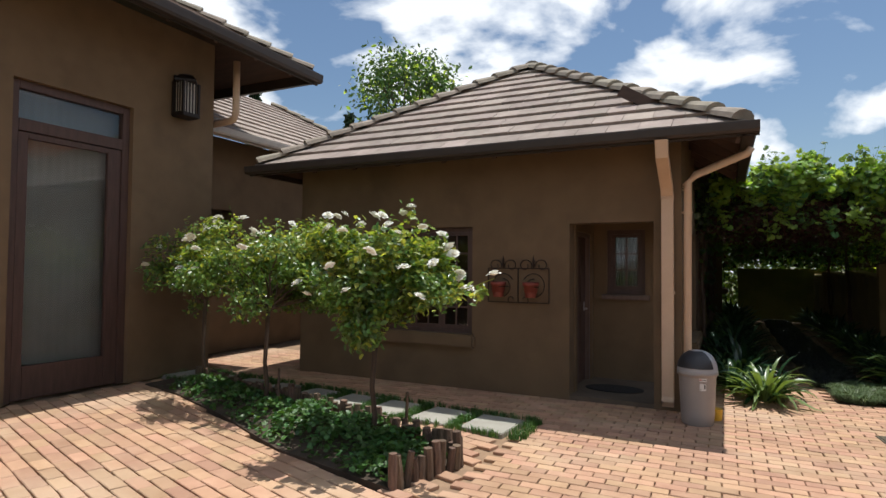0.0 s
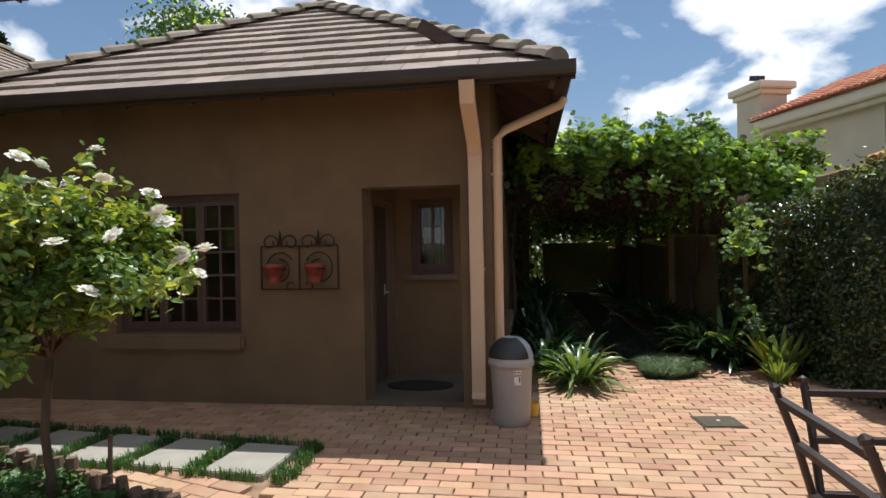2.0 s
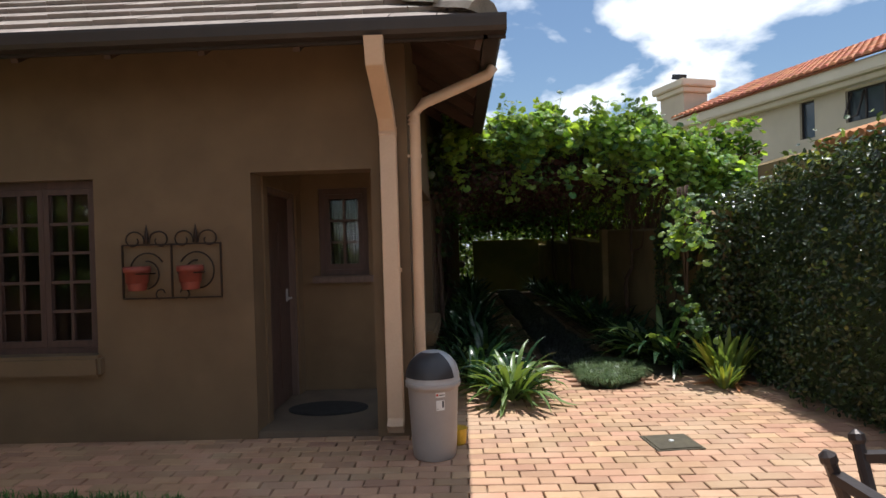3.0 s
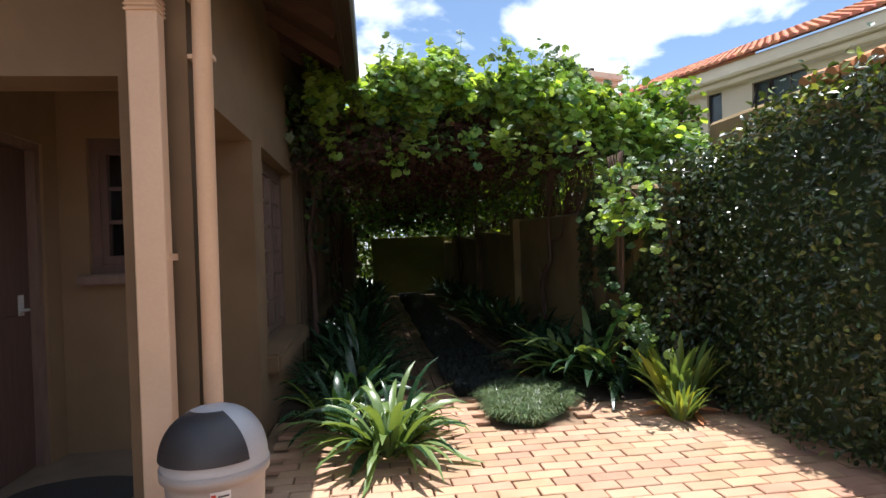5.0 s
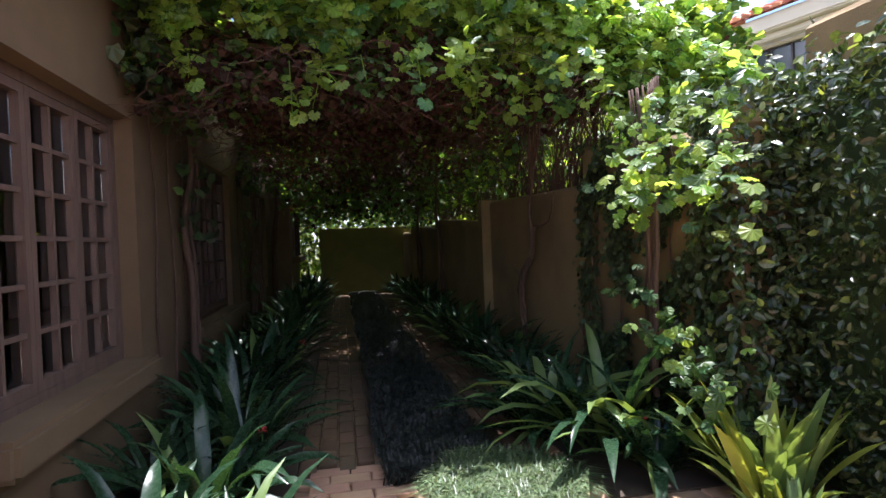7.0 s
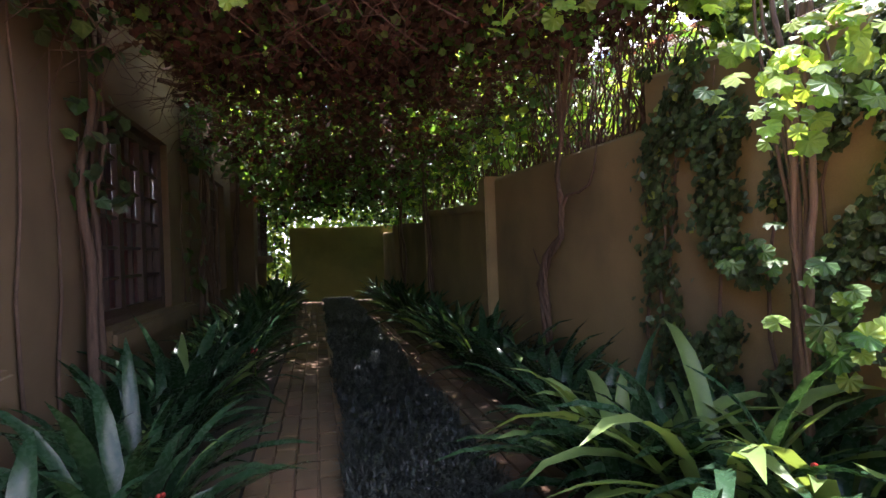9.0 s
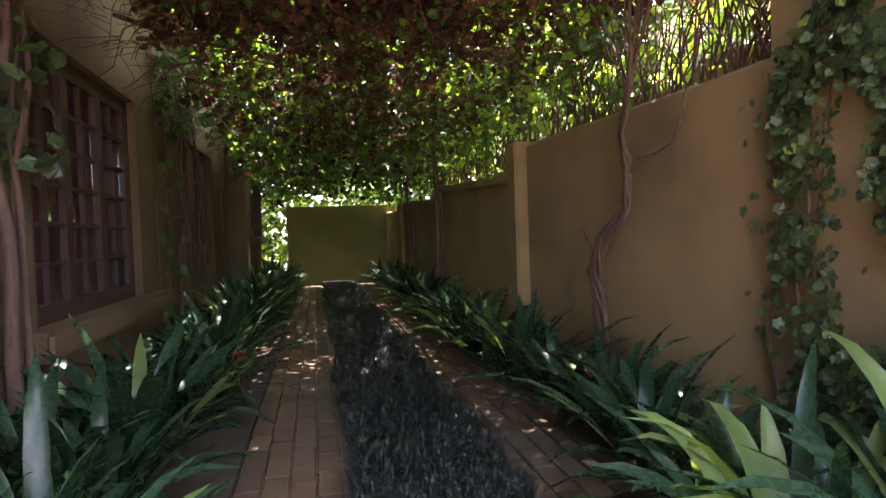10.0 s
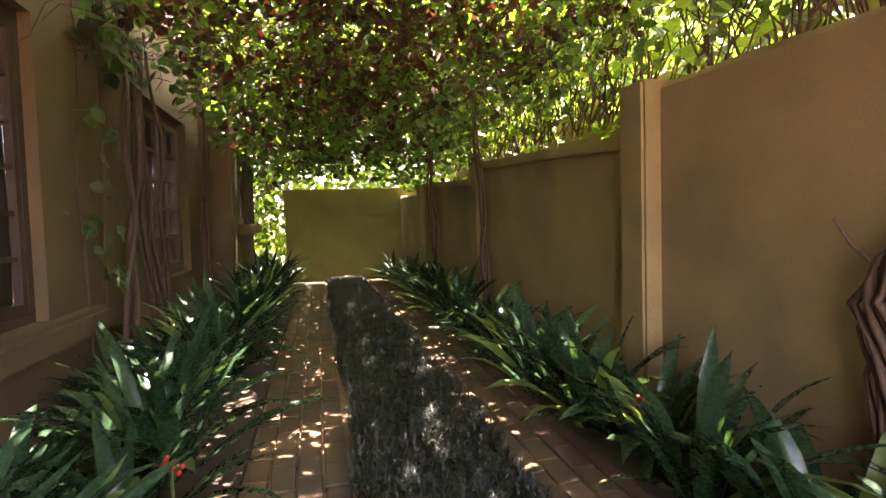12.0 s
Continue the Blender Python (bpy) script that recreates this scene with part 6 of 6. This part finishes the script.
# strands hanging by the ivy wall; upper leaves coloured as sunlit, lower as shaded
for (x, y, z0, z1, m_) in ((3.36, 9.14, 1.60, 1.46, 16), (3.36, 8.94, 1.60, 1.36, 30), (3.36, 8.74, 1.66, 1.40, 34), (3.36, 8.50, 1.64, 1.36, 34), (3.38, 8.28, 1.62, 1.34, 26), (3.40, 8.85, 1.98, 1.75, 26), (3.42, 8.55, 1.95, 1.72, 22),
                           (3.44, 9.24, 1.06, 0.90, 8), (3.44, 8.98, 0.86, 0.66, 14), (3.44, 8.80, 0.78, 0.58, 18), (3.44, 8.60, 0.70, 0.52, 18), (3.44, 8.38, 0.62, 0.44, 14), (3.35, 9.35, 2.35, 2.05, 26), (3.1, 9.55, 2.5, 2.2, 26), (2.6, 9.5, 2.5, 2.36, 8)):
    t_ = RNG.random(m_)[:, None]
    p = np.array((x, y, z0)) * (1 - t_) + np.array((x, y - 0.05, z1)) * t_ + RNG.normal(0, 0.07, (m_, 3))
    p[:, 0] = np.minimum(p[:, 0], 3.56)
    leaves_part("leaves", vine, p, RNG.uniform(0.055, 0.10, m_), np.tile(np.array((-0.5, -0.5, 0.75)), (m_, 1)), M_VINEYOUNGLIT if z0 > 1.2 else M_VINELEAF, LEAF_PALM, 0.5, M_VINELEAF if z0 > 1.2 else M_VINEYOUNGLIT, 0.35, 0.4)
part("shoot", tube(bmesh.new(), wander((3.55, 9.15, 1.78), (3.46, 8.25, 1.62), 8, 0.03, rng), [0.008 - 0.0006 * k for k in range(9)], 6), M_VBARK, vine)
# bare shoots and loose leaves over the top of the garden wall
tw_ = bmesh.new()
for i in range(340):
    p0 = Vector((rng.uniform(3.64, 3.95), 10.2 + 7.5 * rng.random() ** 1.3, 1.66))
    p1 = p0 + Vector((rng.uniform(-0.25, 0.35), rng.uniform(-0.5, 0.5), rng.uniform(0.6, 1.1)))
    tube(tw_, wander(p0, p1, 5, 0.06, rng), [0.0055, 0.005, 0.0045, 0.004, 0.003, 0.002], 4, cap=False)
tagged(part("twig", tw_, M_TWIG, vine), kind="stuff")
m_ = 2600
p = np.c_[RNG.uniform(3.5, 4.25, m_), 11.3 + 7.7 * RNG.random(m_), 1.75 + 0.75 * RNG.random(m_) ** 0.7]
leaves_part("leaves", vine, p, RNG.uniform(0.05, 0.10, m_), np.tile(np.array((-0.3, -0.3, 0.7)), (m_, 1)), M_VINELEAF, LEAF_LOBED, 0.7, M_VINEYOUNGLIT, 0.3, 0.5)
# creeper on the house wall under the eave and beside the windows
cp = []
for (y0, y1, z0, z1, m_) in ((10.3, 11.2, 2.15, 2.9, 170), (10.9, 11.3, 1.3, 2.0, 50), (13.7, 14.4, 2.0, 2.7, 160), (13.5, 14.0, 0.7, 1.7, 34), (9.7, 10.5, 2.3, 2.95, 260)):
    cp.append(np.c_[WX + RNG.uniform(0.02, 0.34, m_) ** 1.2, RNG.uniform(y0, y1, m_), RNG.uniform(z0, z1, m_)])
cp = np.concatenate(cp)
crp = leaves_part("creeper", None, cp, RNG.uniform(0.06, 0.11, len(cp)), np.tile(np.array((0.8, -0.3, 0.4)), (len(cp), 1)), M_IVY, LEAF_LOBED, 0.5, M_VINELEAF, 0.25, 0.7)
climber(crp, "creeper", "dark creeper leaves hanging on the house wall", "creeper", [[(WX + 0.02, y_ + 0.05 * math.sin(k * 1.7 + y_ * 5), 0.42 * k) for k in range(7)] for y_ in (10.4, 10.8, 11.15, 13.75, 14.1)])

# greenery beyond the end of the passage
n = 14000
p = np.c_[RNG.uniform(0.0, 5.2, n), RNG.uniform(21.1, 22.4, n), RNG.uniform(0.0, 3.6, n)]
bs = leaves_part("shrub", None, p, RNG.uniform(0.10, 0.2, n), np.tile(np.array((0.0, -0.5, 0.8)), (n, 1)), M_VINEYOUNGLIT, LEAF_OVAL, 0.6, M_VINELEAF, 0.5, 0.3)
climber(bs, "shrub", "sunlit yellow-green shrubs beyond the end wall", "shrub", [[(x_ + 0.1 * math.sin(k + x_ * 7), 21.7, 0.45 * k) for k in range(7)] for x_ in (0.4, 1.2, 2.1, 3.0, 3.9, 4.7)])


# sunlit shrubs of the neighbour's garden above the garden wall
n = 9500
yy = RNG.uniform(11.2, 21.5, n)
p = np.c_[4.35 + 1.0 * RNG.random(n), yy, 1.0 + RNG.random(n) * (1.75 + 0.25 * np.sin(yy * 1.3)) ]
p = p[p[:, 2] < 2.95]
ns = leaves_part("shrub", None, p, RNG.uniform(0.08, 0.15, len(p)), np.tile(np.array((-0.3, 0.0, 0.9)), (len(p), 1)), M_VINELEAF, LEAF_LOBED, 0.6, M_VINEYOUNGLIT, 0.35, 0.3)
climber(ns, "shrub", "sunlit yellow-green foliage behind the garden wall", "shrub", [[(4.85 + 0.1 * math.sin(k + y_ * 7), y_, 0.42 * k) for k in range(7)] for y_ in (11.5, 12.3, 13.3, 14.6, 16.0, 17.4, 18.8, 20.2)])

# trees beyond the roofs
def far_tree(at, height, spread, n, seed, label):
    r_, rg = np.random.default_rng(seed), random.Random(seed)
    e = thing("tree", label, "tree", at=at)
    part("trunk", tube(bmesh.new(), [(0, 0, 0), (0.1, 0, height * 0.4), (0, 0.1, height * 0.72)], [0.28, 0.2, 0.12], 9), M_VBARK, e)
    tips, pos = [], []
    for k in range(17):
        a, el = rg.uniform(0, 6.28), rg.uniform(0.15, 1.4)
        tips.append(Vector((math.cos(a) * math.cos(el) * spread, math.sin(a) * math.cos(el) * spread, height * 0.70 + math.sin(el) * height * 0.28)) * 1.0)
    for t_ in tips:
        part("limb", stems(bmesh.new(), (0, 0.05, height * 0.62), [t_], 0.08, 0.02, rg, 0.2), M_VBARK, e)
    for t_ in tips:
        m_ = n // len(tips)
        q = r_.normal(0, 1, (m_, 3)) * np.array((0.38, 0.38, 0.30)) * spread * 0.62
        pos.append(np.array(t_) + q)
    pos = np.concatenate(pos)
    leaves_part("crown", e, pos, r_.uniform(0.16, 0.32, len(pos)), np.tile(np.array((0, 0, 0.7)), (len(pos), 1)), M_TREELEAF, LEAF_OVAL, 0.8, M_VINEYOUNGLIT, 0.12, 0.2)
    return e


def conifer(at, height, r, seed):
    r_ = np.random.default_rng(seed)
    e = thing("conifer", "slim dark conifer beyond the roofs", "tree", "conifers", at=at)
    part("trunk", tube(bmesh.new(), [(0, 0, 0), (0, 0, height * 0.96)], [0.2, 0.03], 7), M_VBARK, e)
    m_ = 900
    u = r_.random(m_) ** 0.7
    a = r_.uniform(0, 6.28, m_)
    rr = r * (1 - u) * r_.uniform(0.4, 1.1, m_) + 0.04
    pos = np.c_[rr * np.cos(a), rr * np.sin(a), height * (0.45 + 0.55 * u)]
    leaves_part("crown", e, pos, r_.uniform(0.35, 0.6, m_), np.c_[np.cos(a), np.sin(a), np.full(m_, 0.6)], M_CONIFER, LEAF_SMALL, 0.4)
    return e


far_tree((-14.2, 25.9, 0), 12.6, 2.6, 4600, 1, "tall leafy garden tree rising behind the roof")
conifer((-30.2, 31.6, 0), 14.6, 1.1, 1)
conifer((-25.3, 36.7, 0), 13.4, 1.0, 2)
conifer((-28.2, 34.4, 0), 12.9, 0.8, 3)

# ---- roof tiles of the near slopes ----
slope_tiles(roof, (EX0, EY0, EZ), (1, 0, 0), (0, 1, 0), EX1 - EX0, HALF, RISE, True, True, pieces=True)
slope_tiles(roof, (EX1, EY0, EZ), (0, 1, 0), (-1, 0, 0), EYC - EY0, HALF, RISE, True, False, pieces=False)
slope_tiles(roof, (EXN, EYC, EZN), (0, 1, 0), (-1, 0, 0), EY1 - EYC, HALF - EX1 + EXN, EZ + RISE - EZN, False, False, pieces=False)
slope_tiles(roof, (EX0, EY0, EZ), (0, 1, 0), (1, 0, 0), EY1 - EY0, HALF, RISE, True, False, pieces=False)


# ---- brick paving ----
def brick_mesh(lx, ly, seed):
    r_ = random.Random(seed)
    bm_ = bmesh.new()
    z = 0.0
    b = 0.005
    j = [r_.uniform(-0.0025, 0.0025) for _ in range(8)]
    lo_ = [bm_.verts.new((sx * lx / 2 + j[i], sy * ly / 2 + j[i + 4], -0.026)) for i, (sx, sy) in enumerate(((-1, -1), (1, -1), (1, 1), (-1, 1)))]
    mid = [bm_.verts.new((q.co.x, q.co.y, z - b)) for q in lo_]
    up_ = [bm_.verts.new((q.co.x * (1 - 2 * b / lx), q.co.y * (1 - 2 * b / ly), z)) for q in lo_]
    for r0, r1 in ((lo_, mid), (mid, up_)):
        for k in range(4):
            bm_.faces.new((r0[k], r0[(k + 1) % 4], r1[(k + 1) % 4], r1[k]))
    bm_.faces.new(up_)
    me = bpy.data.meshes.new("brick")
    bm_.to_mesh(me)
    bm_.free()
    me.materials.append(M_BRICK)
    return me


BL, BW, JT = 0.222, 0.108, 0.005
VARIANTS = [brick_mesh(BL - 2 * JT, BW - 2 * JT, k) for k in range(5)]
paving = thing("pavement", "clay brick paving laid in running bond with open joints", "paving")
tagged(paving, kind="structure")
tracks = thing("pavement", "two brick wheel tracks running down the shaded passage", "paving")
tagged(tracks, kind="structure")
rng = random.Random(101)
SV, SF = [], []


def brick_at(x, y, turn, near, parent):
    rz = turn + rng.gauss(0, 0.9)
    dz = rng.gauss(0, 0.0016)
    m_ = pose(x + rng.gauss(0, 0.0012), y + rng.gauss(0, 0.0012), dz, rng.gauss(0, 0.5), rng.gauss(0, 0.35), rz)
    me = rng.choice(VARIANTS)
    if near:
        ob = new("brick", me)
        ob.parent = parent
        ob.matrix_basis = m_
    else:
        o = len(SV)
        SV.extend(tuple(m_ @ q.co) for q in me.vertices)
        SF.extend(tuple(o + i for i in pl.vertices) for pl in me.polygons)


STONES_Y = lambda x: 5.24 + (-0.9 - x) * 0.092
BOND_X = -0.86              # a straight joint; beyond it the rows follow the rose bed
BED_TURN = math.radians(-17.0)
BIG = 1.2


def free_of_bed(x, y):
    return not (inside((x, y), BED) or x < HX + 0.08 or (x > -6.1 and abs(y - STONES_Y(x)) < 0.33))


big = []
for q in VARIANTS:
    q = q.copy()
    q.transform(Matrix.Diagonal((BIG, BIG, 1.0, 1.0)))
    big.append(q)
SMALL, VARIANTS = VARIANTS, big
for i in range(-8, 70):
    for k in range(-16, 34):
        u, w = -7.4 + (k + (0.5 if i % 2 else 0)) * BL * BIG, -4.4 + i * BW * BIG
        x, y = u * math.cos(BED_TURN) - w * math.sin(BED_TURN), u * math.sin(BED_TURN) + w * math.cos(BED_TURN)
        if not (-6.2 < x < BOND_X - 0.10 and -2.9 < y < STONES_Y(x) - 0.3) or not free_of_bed(x, y):
            continue
        brick_at(x, y, math.degrees(BED_TURN), False, paving)
VARIANTS = SMALL
row = 0
y = -3.0
while y < 9.35:
    x = -7.2 + (BL / 2 if row % 2 else 0)
    while x < 4.18:
        x += BL
        if y < 0 and x > 4.1:
            continue
        if x < BOND_X and y < STONES_Y(x) - 0.3:
            continue
        if x < -0.8 and x > -6.1 and abs(y - STONES_Y(x)) < 0.33:
            continue
        if inside((x, y), BED) or (y > FY + 0.02 and -4.9 < x < WX + 0.08):
            continue
        if x < HX + 0.08 and y < 6.4:
            continue
        if y > 8.66 and not (1.50 < x < 3.05):
            continue
        if y > 8.05 and 2.06 < x < 2.86:
            continue
        if y > 8.4 and x < 1.25 or (y > 8.2 and x > 3.75):
            continue
        near = 1.2 < x < 3.2 and 5.3 < y < 8.0
        brick_at(x, y, 0.0, near, paving)
    y += BW
    row += 1
me = bpy.data.meshes.new("bricks")
me.from_pydata(SV, [], SF)
me.materials.append(M_BRICK_I)
fb = new("bricks", me)
fb.parent = paving
tagged(fb, kind="stuff")
SV, SF = [], []
# track bricks take the darker, shade-coloured copy of the paver clay
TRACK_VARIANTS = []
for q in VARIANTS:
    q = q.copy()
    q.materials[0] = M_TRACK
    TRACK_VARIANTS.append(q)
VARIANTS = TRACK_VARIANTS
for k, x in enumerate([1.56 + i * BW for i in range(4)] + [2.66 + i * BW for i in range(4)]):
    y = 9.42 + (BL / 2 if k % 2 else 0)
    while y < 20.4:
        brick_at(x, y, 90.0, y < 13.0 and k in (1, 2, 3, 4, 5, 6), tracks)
        y += BL
me = bpy.data.meshes.new("bricks")
me.from_pydata(SV, [], SF)
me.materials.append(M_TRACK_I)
fb = new("bricks", me)
fb.parent = tracks
tagged(fb, kind="stuff")
